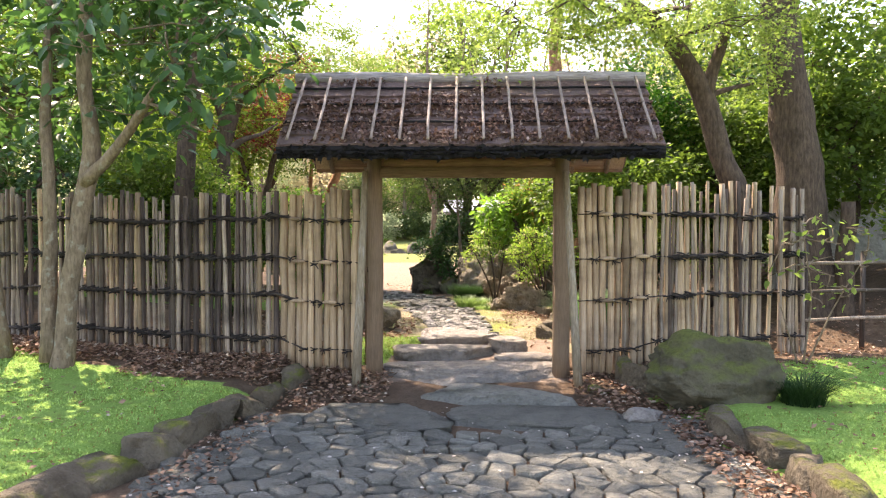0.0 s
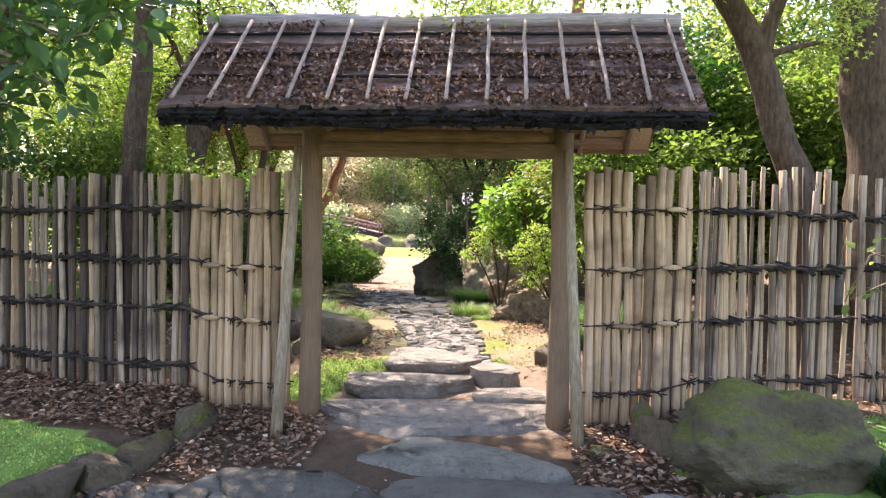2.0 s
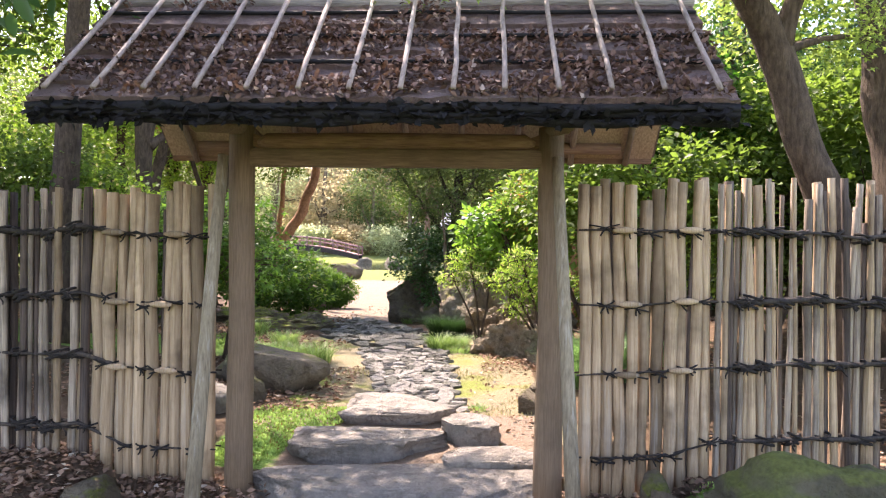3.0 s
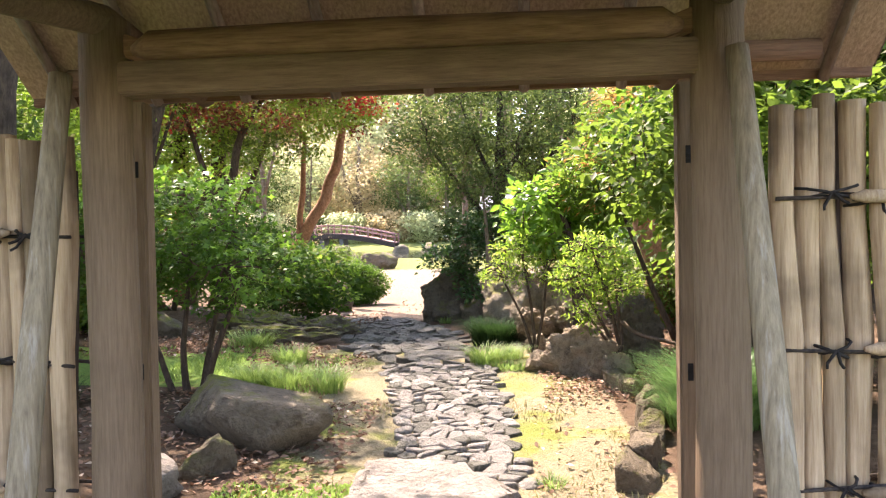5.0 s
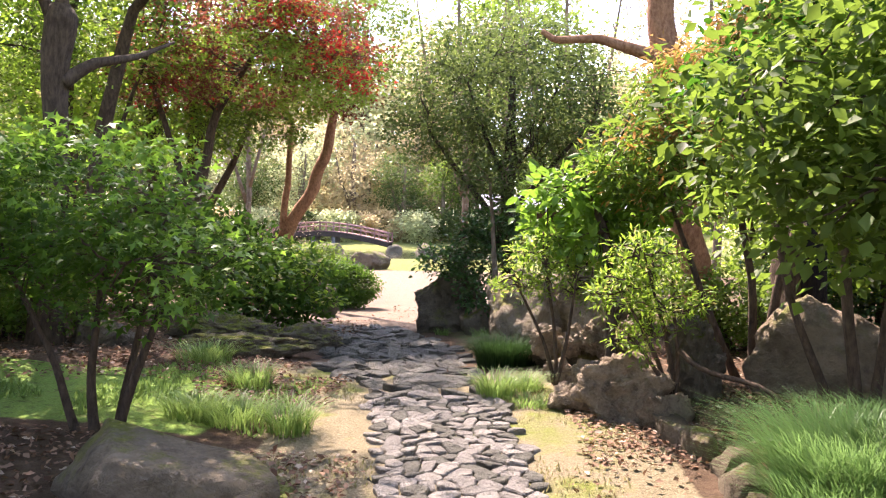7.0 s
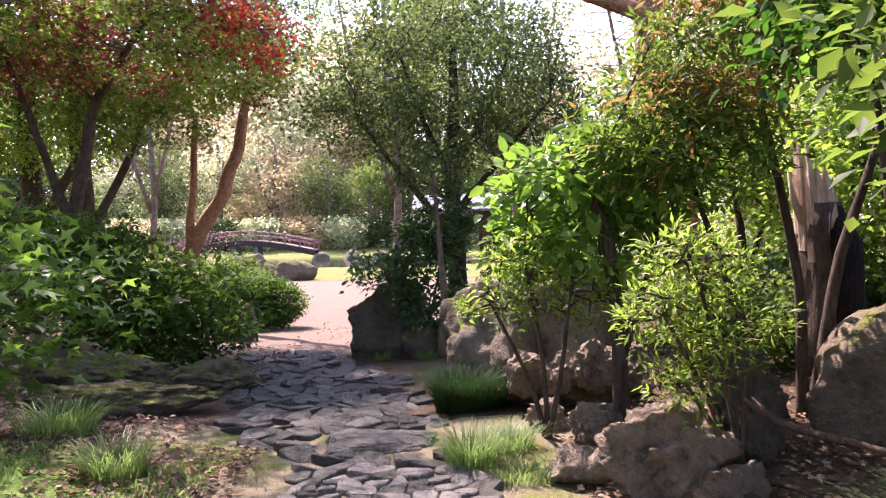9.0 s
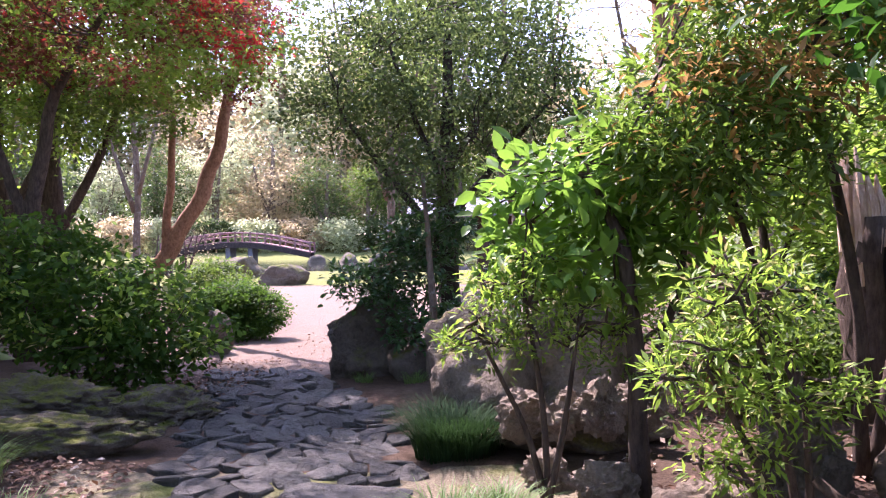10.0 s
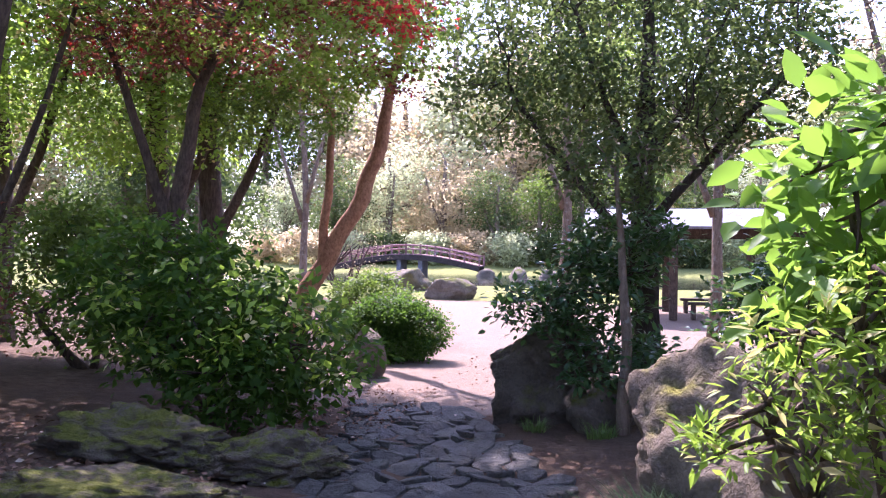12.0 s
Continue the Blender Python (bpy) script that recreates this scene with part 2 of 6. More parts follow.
LEAF_LIME = leaf_mat("lime_leaf", (0.06, 0.135, 0.014), (0.2, 0.31, 0.045), (0.38, 0.6, 0.07), 0.5, 0.48, (0.5, 0.46, 0.18), 0.07)
LEAF_MAPLE = leaf_mat("light_maple_leaf", (0.065, 0.115, 0.02), (0.17, 0.235, 0.05), (0.36, 0.5, 0.1), 0.6, 0.48)
LEAF_RED = leaf_mat("red_maple_leaf", (0.07, 0.026, 0.02), (0.17, 0.062, 0.045), (0.36, 0.11, 0.06), 0.65, 0.4, (0.4, 0.04, 0.03), 0.05)
LEAF_SCARLET = leaf_mat("scarlet_young_leaf", (0.3, 0.015, 0.015), (0.55, 0.05, 0.04), (0.85, 0.09, 0.06), 0.6, 0.5)
LEAF_DARK = leaf_mat("dark_evergreen_leaf", (0.032, 0.056, 0.022), (0.08, 0.112, 0.042), (0.2, 0.29, 0.075), 0.6, 0.36, specular=0.15)
LEAF_RUST = leaf_mat("rust_tipped_leaf", (0.026, 0.068, 0.013), (0.085, 0.15, 0.028), (0.24, 0.4, 0.05), 0.5, 0.42, (0.36, 0.2, 0.05), 0.09)
LEAF_TIP = leaf_mat("rust_young_leaf", (0.2, 0.1, 0.03), (0.42, 0.24, 0.08), (0.6, 0.35, 0.12), 0.6, 0.4)
# distance haze is mixed into these two leaf colours by paling them
LEAF_FAR = leaf_mat("hazed_far_leaf", (0.2, 0.23, 0.11), (0.42, 0.44, 0.25), (0.7, 0.76, 0.42), 0.8, 0.55)
LEAF_TAN = leaf_mat("hazed_tan_bud_leaf", (0.28, 0.215, 0.12), (0.48, 0.39, 0.23), (0.72, 0.6, 0.34), 0.8, 0.55)
GRASS = leaf_mat("grass_blade", (0.06, 0.125, 0.03), (0.17, 0.28, 0.08), (0.3, 0.46, 0.12), 0.5, 0.4)
GRASS_DARK = leaf_mat("dark_grass_blade", (0.008, 0.026, 0.009), (0.026, 0.06, 0.02), (0.05, 0.12, 0.03), 0.75, 0.22, specular=0.08)
LITTER = leaf_mat("dry_leaf", (0.075, 0.043, 0.028), (0.3, 0.19, 0.13), (0.25, 0.12, 0.06), 0.85, 0.15, (0.42, 0.34, 0.26), 0.05, 0.1)
ROOF_LITTER = leaf_mat("roof_debris", (0.04, 0.024, 0.018), (0.17, 0.105, 0.085), (0.15, 0.08, 0.05), 0.9, 0.1, (0.3, 0.23, 0.2), 0.06, 0.1)
LACQUER = wood_mat("faded_red_bridge_timber", (0.2, 0.1, 0.085), (0.4, 0.24, 0.21), grain=(0.8, 6, 6))
PIER = stone_mat("bridge_pier_stone", (0.12, 0.12, 0.12), (0.25, 0.25, 0.24))
ROOF_SHEET = stone_mat("grey_roof_sheet", (0.16, 0.165, 0.18), (0.27, 0.275, 0.29), per_object=0.0)


# ---- mesh tools ----
class Geo:
    """Gathers vertices and faces of one mesh."""

    def __init__(self):
        self.v, self.f, self.flat = [], [], False

    def add(self, verts, faces):
        o = len(self.v)
        self.v += [tuple(p) for p in verts]
        self.f += [tuple(i + o for i in q) for q in faces]

    def tube(self, pts, radii, n=8, lump=0.0, seed=0, caps=True):
        pts = [Vector(p) for p in pts]
        if not hasattr(radii, "__len__"):
            radii = [radii] * len(pts)
        rings = []
        side = Vector((1, 0, 0))
        for i, p in enumerate(pts):
            d = (pts[min(i + 1, len(pts) - 1)] - pts[max(i - 1, 0)]).normalized()
            side = side - d * side.dot(d)
            if side.length < 0.05:
                side = d.orthogonal()
            side.normalize()
            up = d.cross(side)
            ring = []
            for k in range(n):
                a = 2 * math.pi * k / n
                r = radii[i]
                if lump:
                    r *= 1 + lump * noise.noise(p * 2.3 + Vector((math.cos(a) * 1.2, math.sin(a) * 1.2, seed)))
                ring.append(p + side * (r * math.cos(a)) + up * (r * math.sin(a)))
            rings.append(ring)
        verts = [q for ring in rings for q in ring]
        faces = [(i * n + k, i * n + (k + 1) % n, (i + 1) * n + (k + 1) % n, (i + 1) * n + k)
                 for i in range(len(pts) - 1) for k in range(n)]
        if caps:
            faces += [tuple(range(n - 1, -1, -1)), tuple(range((len(pts) - 1) * n, len(pts) * n))]
        self.add(verts, faces)

    def box(self, centre, size, m=None, bevel=0.0):
        self.flat = True
        bm = bmesh.new()
        bmesh.ops.create_cube(bm, size=1.0)
        bmesh.ops.scale(bm, vec=size, verts=bm.verts)
        if bevel:
            bmesh.ops.bevel(bm, geom=bm.edges[:], offset=bevel, segments=2, affect="EDGES")
        bmesh.ops.transform(bm, matrix=Matrix.Translation(centre) @ (m or Matrix()), verts=bm.verts)
        bm.verts.index_update()
        self.add([v.co for v in bm.verts], [[v.index for v in f.verts] for f in bm.faces])
        bm.free()

    def mesh(self, name, smooth=True):
        return array_mesh(name, self.v, self.f, smooth and not self.flat)


def array_mesh(name, v, f, smooth=True):
    me = bpy.data.meshes.new(name)
    me.from_pydata(v, [], f)
    if smooth:
        me.shade_smooth()
    me.update()
    return me


def part(name, geo, material, parent=None, label="", smooth=True):
    """One mesh object, under a thing or a part, in its parent's space."""
    me = geo if isinstance(geo, bpy.types.Mesh) else geo.mesh(name, smooth)
    if not me.materials:
        me.materials.append(material)
    ob = new(name, me)
    ob.parent = parent
    if label:
        ob["label"] = label
    return ob


def thing(name, base, label, category, group="", kind=""):
    ob = new(name)
    ob.location = base
    ob.empty_display_size = 0.1
    return tagged(ob, label, category, group, kind)


# ---- the lie of the land ----
def smooth(a, b, t):
    t = np.clip((t - a) / (b - a), 0, 1)
    return t * t * (3 - 2 * t)


LEVEL_Y = (-40.0, 6.2, 7.4, 9.0, 14.0, 18.0, 24.0, 32.0, 36.0, 42.0, 45.0, 66.0, 70.0, 90.0, 400.0)
LEVEL_Z = (0.0, 0.0, 0.1, 0.2, 0.2, 0.02, -0.13, 0.03, 0.14, 0.38, -0.2, -0.2, 0.9, 2.4, 3.0)


def path_left(y):
    return np.interp(y, (6.0, 8.9, 9.75, 11.3, 13.3, 14.0, 15.5, 16.3, 17.9, 18.7, 40), (-1.7, -0.42, -0.43, -0.68, -1.2, -1.7, -2.1, -2.32, -2.72, -2.95, -9.0))


def path_right(y):
    return np.interp(y, (6.0, 8.9, 9.75, 12.5, 13.2, 14.4, 16.1, 17.4, 18.7, 40), (1.7, 0.42, 0.42, 0.17, 0.0, -0.2, -0.45, -1.0, -1.5, 2.0))


def path_centre(y):
    return (path_left(y) + path_right(y)) / 2


def ground_z(x, y):
    x, y = np.asarray(x, float), np.asarray(y, float)
    z = np.interp(y, LEVEL_Y, LEVEL_Z)
    front = 1 - smooth(7.3, 8.6, y)
    left = np.interp(y, (0, 4, 7.2), (-2.6, -2.25, -1.6))
    right = np.interp(y, (0, 4, 7.2), (2.35, 2.1, 1.6))
    z = z + front * (0.14 * smooth(0.0, 0.35, left - x) + 0.1 * smooth(0.3, 3.5, left - x) * smooth(3.5, 7.5, y) + 0.18 * smooth(1.0, 5.0, left - x) * smooth(5.0, 8.0, y))
    z = z + front * (0.12 * smooth(0.0, 0.35, x - right) + 0.12 * smooth(0.5, 4.0, x - right) * smooth(5.0, 8.0, y))
    behind = smooth(8.0, 9.5, y) * (1 - smooth(19, 24, y))
    off = np.abs(x - path_centre(y)) - 1.0
    z = z + behind * (0.1 * smooth(0.2, 1.5, off) + 0.25 * smooth(1.5, 6, off))
    z = z + 0.55 * smooth(3.6, 6.5, x) * smooth(8.0, 10.3, y) * (1 - smooth(13, 17, y))
    far = smooth(40, 44, y) * (1 - smooth(66, 70, y))
    z = z + far * 1.2 * smooth(26, 34, np.abs(x + 4))
    return z


def gz(x, y):
    return float(ground_z(x, y))


def build_ground():
    def axis(lo, hi, step, edge):
        fine = np.arange(lo, hi + 1e-6, step)
        out = step * 1.22 ** np.arange(1, 42)
        grow = np.cumsum(out)
        grow = grow[grow < edge]
        return np.concatenate([lo - grow[::-1], fine, hi + grow])

    xs, ys = axis(-6.5, 6.5, 0.1, 700), axis(-1.0, 26.0, 0.1, 700)
    gx, gy = np.meshgrid(xs, ys)
    z = ground_z(gx, gy)
    near = (np.abs(gx) < 12) & (gy > -4) & (gy < 32)
    rough = np.zeros_like(z)
    for k in np.argwhere(near):
        i, j = k
        p = Vector((gx[i, j], gy[i, j], 0))
        rough[i, j] = 0.03 * noise.noise(p * 1.7) + 0.012 * noise.noise(p * 6.0)
    on_path = np.where(gy < 7, np.abs(gx) < 1.9, (gx > path_left(gy) - 0.1) & (gx < path_right(gy) + 0.1)) & (gy < 19.2)
    z = z + np.where(on_path, -0.02, rough)
    nx, ny = len(xs), len(ys)
    verts = np.stack([gx, gy, z], -1).reshape(-1, 3)
    i = np.arange(nx * ny).reshape(ny, nx)
    faces = np.stack([i[:-1, :-1], i[:-1, 1:], i[1:, 1:], i[1:, :-1]], -1).reshape(-1, 4)
    me = array_mesh("ground", verts.tolist(), faces.tolist())
    left = np.interp(gy, (0, 4, 7.2), (-2.6, -2.25, -1.6))
    right = np.interp(gy, (0, 4, 7.2), (2.35, 2.1, 1.6))
    edge = 6.45 + 0.28 * np.clip(-2.0 - gx, 0, 3)
    zones = {
        "moss": (1 - smooth(7, 16, np.abs(gx))) * (1 - smooth(2, 9, -gy)) * (((gx < left) & (gy < edge)) | ((gx > right) & (gy < 7.3))) * 1.0 + ((gy > 7.7) & (gy < 8.9) & (gx < -0.35) & (gx > -1.4)) * 0.8 + ((gy > 11.3) & (gy < 13.2) & (gx < -1.9) & (gx > -7)) * 0.62,
        "dry": (gy > 8.3) * (gy < 14.2) * (gx > path_left(gy) - 0.75) * (gx < path_right(gy) + 0.85) * 1.0,
        "sand": smooth(18.3, 19.3, gy) * (1 - smooth(34, 36, gy)) * (gx > -3.6 - 0.25 * (gy - 19)) * (gx < 0.3 + 0.5 * np.clip(gy - 20, 0, 30)) + 0.8 * smooth(7.0, 7.25, gy) * (1 - smooth(8.9, 9.4, gy)) * smooth(-0.95, -0.75, gx) * (1 - smooth(0.95, 1.2, gx)),
        "bank": (gy > 34.5) * 1.0,
    }
    for name, values in zones.items():
        me.attributes.new(name, "FLOAT", "POINT").data.foreach_set("value", np.asarray(values, np.float32).reshape(-1))
    me.materials.append(GROUND)
    tagged(new("ground", me), "mossy garden ground with bare soil, sand and dry grass", "ground", kind="structure")
    water = Geo()
    water.add([(-45, 41, 0), (40, 41, 0), (40, 69, 0), (-45, 69, 0)], [(0, 1, 2, 3)])
    w = part("water", water, WATER)
    w.location.z = 0.3
    tagged(w, "still dark pond water beneath an arched bridge", "water", kind="structure")


build_ground()


# ---- stones ----
def rock_geo(size, seed, cuts=10, rough=0.14, detail=4, sink=0.25, jag=0.07, boxy=0.0):
    """A boulder about its base: a ball cut by planes and roughened."""
    rng = random.Random(seed)
    bm = bmesh.new()
    bmesh.ops.create_icosphere(bm, subdivisions=detail, radius=1.0)
    planes = []
    for _ in range(cuts):
        d = Vector((rng.gauss(0, 1), rng.gauss(0, 1), rng.gauss(0.25, 0.7))).normalized()
        planes.append((d, rng.uniform(0.5, 0.85)))
    shift = Vector((rng.uniform(-50, 50), rng.uniform(-50, 50), rng.uniform(-50, 50)))
    for v in bm.verts:
        p = v.co.copy()
        if boxy:
            p = Vector([math.copysign(abs(c) ** (1 - boxy), c) for c in p])
        for d, h in planes:
            over = p.dot(d) - h
            if over > 0:
                p -= d * (over * 0.96)
        k = rough * noise.fractal(p * 1.6 + shift, 0.9, 2.1, 5)
        if jag:
            k += jag * (abs(noise.noise(p * 3.5 + shift)) - 0.25) + 0.5 * jag * noise.noise(p * 8 + shift) + 0.16 * jag * noise.noise(Vector((p.x * 11, p.y * 11, p.z * 20)) + shift)
        p += p.normalized() * k
        v.co = Vector((p.x * size[0] / 2, p.y * size[1] / 2, (p.z + 1 - 2 * sink) * size[2] / (2 - 2 * sink)))
    bm.verts.index_update()
    g = Geo()
    g.add([v.co for v in bm.verts], [[v.index for v in f.verts] for f in bm.faces])
    bm.free()
    return g


def rock(base, size, seed, material, label, turn=0.0, name="boulder", group="", smooth_it=True, **kw):
    me = rock_geo(size, seed, **kw).mesh(name, smooth_it)
    ob = part(name, me, material)
    ob.location = (base[0], base[1], gz(base[0], base[1]) - 0.02 if len(base) == 2 else base[2])
    ob.rotation_euler.z = radians(turn)
    return tagged(ob, label, "rock", group)


def clip_cells(points, near=0.9):
    """Voronoi cells of 2D points, by cutting a square with the bisectors."""
    cells = []
    pts = np.asarray(points)
    for i, p in enumerate(pts):
        poly = [(p[0] - near, p[1] - near), (p[0] + near, p[1] - near), (p[0] + near, p[1] + near), (p[0] - near, p[1] + near)]
        d = np.hypot(*(pts - p).T)
        for j in np.argsort(d)[1:22]:
            if d[j] > 2 * near:
                break
            q = pts[j]
            mx, my, dx, dy = (p[0] + q[0]) / 2, (p[1] + q[1]) / 2, q[0] - p[0], q[1] - p[1]
            out = []
            for k in range(len(poly)):
                a, b = poly[k], poly[(k + 1) % len(poly)]
                sa, sb = (a[0] - mx) * dx + (a[1] - my) * dy, (b[0] - mx) * dx + (b[1] - my) * dy
                if sa <= 0:
                    out.append(a)
                if sa * sb < 0:
                    t = sa / (sa - sb)
                    out.append((a[0] + t * (b[0] - a[0]), a[1] + t * (b[1] - a[1])))
            poly = out
            if len(poly) < 3:
                break
        cells.append(poly)
    return cells


def scatter(rng, inside, box, spacing, tries=9000):
    """Random points no closer than spacing(x, y)."""
    got, grid, cell = [], {}, 0.3
    for _ in range(tries):
        x, y = rng.uniform(box[0], box[2]), rng.uniform(box[1], box[3])
        if not inside(x, y):
            continue
        s = spacing(x, y) * rng.uniform(0.75, 1.25)
        i, j = int(x // cell), int(y // cell)
        if all((x - a) ** 2 + (y - b) ** 2 > s * s for p in (-1, 0, 1) for q in (-1, 0, 1) for a, b in grid.get((i + p, j + q), ())):
            got.append((x, y))
            grid.setdefault((i, j), []).append((x, y))
    return got


def stone_piece(g, poly, gap, height, rng, tilt=0.012):
    """One flat paving stone: sloped rim and a slightly uneven top, about its own centre."""
    cx, cy = sum(p[0] for p in poly) / len(poly), sum(p[1] for p in poly) / len(poly)
    # fewer, rounder corners
    ring = []
    for k, p in enumerate(poly):
        q = poly[(k + 1) % len(poly)]
        if math.hypot(p[0] - q[0], p[1] - q[1]) < 0.028:
            continue
        for t in (0.1, 0.9):
            ring.append((p[0] + t * (q[0] - p[0]), p[1] + t * (q[1] - p[1])))
    if len(ring) < 5:
        return None
    size = min(math.hypot(p[0] - cx, p[1] - cy) for p in ring)
    tx, ty = rng.uniform(-tilt, tilt), rng.uniform(-tilt, tilt)
    n, verts = len(ring), []
    for inset, z in ((gap, -0.05), (gap, height * 0.6), (gap + 0.008, height)):
        for x, y in ring:
            r = math.hypot(x - cx, y - cy)
            k = max(0.2, 1 - inset / max(r, 0.02))
            wob = 1 + 0.04 * noise.noise(Vector((x * 9, y * 9, 3.0)))
            px, py = (x - cx) * k * wob, (y - cy) * k * wob
            verts.append((px, py, z + (px * tx + py * ty) / max(size, 0.05) * (z > 0)))
    verts.append((0, 0, height * 1.04))
    faces = [(a * n + k, a * n + (k + 1) % n, (a + 1) * n + (k + 1) % n, (a + 1) * n + k) for a in (0, 1) for k in range(n)]
    faces += [(2 * n + k, 2 * n + (k + 1) % n, 3 * n) for k in range(n)]
    g.add(verts, faces)
    return cx, cy


# ---- leaves, limbs and trees ----
LEAF_OVAL = np.array([(0, 0, 0), (-0.24, 0.3, 0.06), (-0.2, 0.68, 0.05), (0, 1, -0.08), (0.2, 0.68, 0.05), (0.24, 0.3, 0.06), (0, 0.5, -0.02)])
OVAL_FACES = np.array([(0, 6, 1), (1, 6, 2), (2, 6, 3), (3, 6, 4), (4, 6, 5), (5, 6, 0)])
LEAF_SLIM = np.array([(0, 0, 0), (-0.15, 0.45, 0.05), (0, 1, -0.06), (0.15, 0.45, 0.05)])
SLIM_FACES = np.array([(0, 2, 1), (0, 3, 2)])
LEAF_SMALL = np.array([(0, 0, 0), (-0.3, 0.5, 0.08), (0, 1, -0.05), (0.3, 0.5, 0.08)])
LEAF_STAR = np.array([(0, 0, 0), (-0.12, 0.3, 0.02), (-0.5, 0.45, -0.06), (-0.17, 0.52, 0.02), (0, 1, -0.08), (0.17, 0.52, 0.02), (0.5, 0.45, -0.06), (0.12, 0.3, 0.02)])
STAR_FACES = np.array([(0, 7, 1), (1, 3, 2), (3, 5, 4), (5, 7, 6), (1, 7, 5), (1, 5, 3)])
SHAPES = {"oval": (LEAF_OVAL, OVAL_FACES), "slim": (LEAF_SLIM, SLIM_FACES), "small": (LEAF_SMALL, SLIM_FACES), "star": (LEAF_STAR, STAR_FACES)}


def leaf_mesh(name, where, ways, size, shape, rng, droop=0.0, spread=0.35):
    """Leaves at the points, tips along the ways, faces mostly up."""
    base, tri = SHAPES[shape]
    n = len(where)
    d = ways / np.maximum(np.linalg.norm(ways, axis=1, keepdims=True), 1e-6)
    d[:, 2] -= droop
    d /= np.maximum(np.linalg.norm(d, axis=1, keepdims=True), 1e-6)
    up = np.tile((0.0, 0.0, 1.0), (n, 1)) + rng.normal(0, spread, (n, 3))
    s = np.cross(d, up)
    s /= np.maximum(np.linalg.norm(s, axis=1, keepdims=True), 1e-6)
    u = np.cross(s, d)
    L = (size * rng.uniform(0.65, 1.25, n))[:, None, None]
    v = where[:, None, :] + L * (s[:, None, :] * base[None, :, 0:1] + d[:, None, :] * base[None, :, 1:2] + u[:, None, :] * base[None, :, 2:3])
    f = (np.arange(n) * len(base))[:, None, None] + tri[None]
    me = bpy.data.meshes.new(name)
    me.vertices.add(v.shape[0] * v.shape[1])
    me.vertices.foreach_set("co", v.astype(np.float32).reshape(-1))
    m = f.shape[0] * f.shape[1]
    me.loops.add(m * 3)
    me.loops.foreach_set("vertex_index", f.astype(np.int32).reshape(-1))
    me.polygons.add(m)
    me.polygons.foreach_set("loop_start", np.arange(0, m * 3, 3, dtype=np.int32))
    me.update(calc_edges=True)
    return me


def crown_points(blobs, clumps, per, clump_size, rng, flat=0.6, shell=0.55):
    """Clumps of leaves inside ellipsoids, more towards their outside. Blobs: (centre, radii). Returns leaf places, ways, clump centres."""
    vols = np.array([r[0] * r[1] * r[2] for _, r in blobs]) ** 0.8
    share = np.maximum(1, np.round(clumps * vols / vols.sum())).astype(int)
    cents = []
    for (c, r), k in zip(blobs, share):
        d = rng.normal(0, 1, (k, 3))
        d /= np.linalg.norm(d, axis=1, keepdims=True)
        rad = rng.uniform(0, 1, (k, 1)) ** (1 / 3) * (1 - shell) + shell * rng.uniform(0.7, 1.05, (k, 1))
        cents.append(np.array(c) + d * rad * np.array(r))
    cents = np.concatenate(cents)
    k = len(cents)
    size = clump_size * rng.uniform(0.6, 1.4, (k, 1, 1))
    off = np.clip(rng.normal(0, 0.5, (k, per, 3)), -0.95, 0.95) * size * np.array((1, 1, flat))
    where = (cents[:, None, :] + off).reshape(-1, 3)
    ways = (off + rng.normal(0, 0.35, (k, per, 3)) * size).reshape(-1, 3)
    return where, ways, cents


def limb(g, a, b, r0, r1, rng, sag=0.0, n=6, bend=0.12, sides=6):
    a, b = Vector(a), Vector(b)
    length = (b - a).length
    pts, rad = [], []
    j = Vector((rng.normal(), rng.normal(), rng.normal())) * bend * length
    k = Vector((rng.normal(), rng.normal(), rng.normal())) * bend * length * 0.5
    for i in range(n + 1):
        t = i / n
        p = a.lerp(b, t) + j * (math.sin(math.pi * t) * 0.5) + k * (math.sin(2 * math.pi * t) * 0.4)
        p.z += sag * math.sin(math.pi * t)
        pts.append(p)
        rad.append(r0 + (r1 - r0) * t)
    g.tube(pts, rad, sides, 0.15)
    return pts


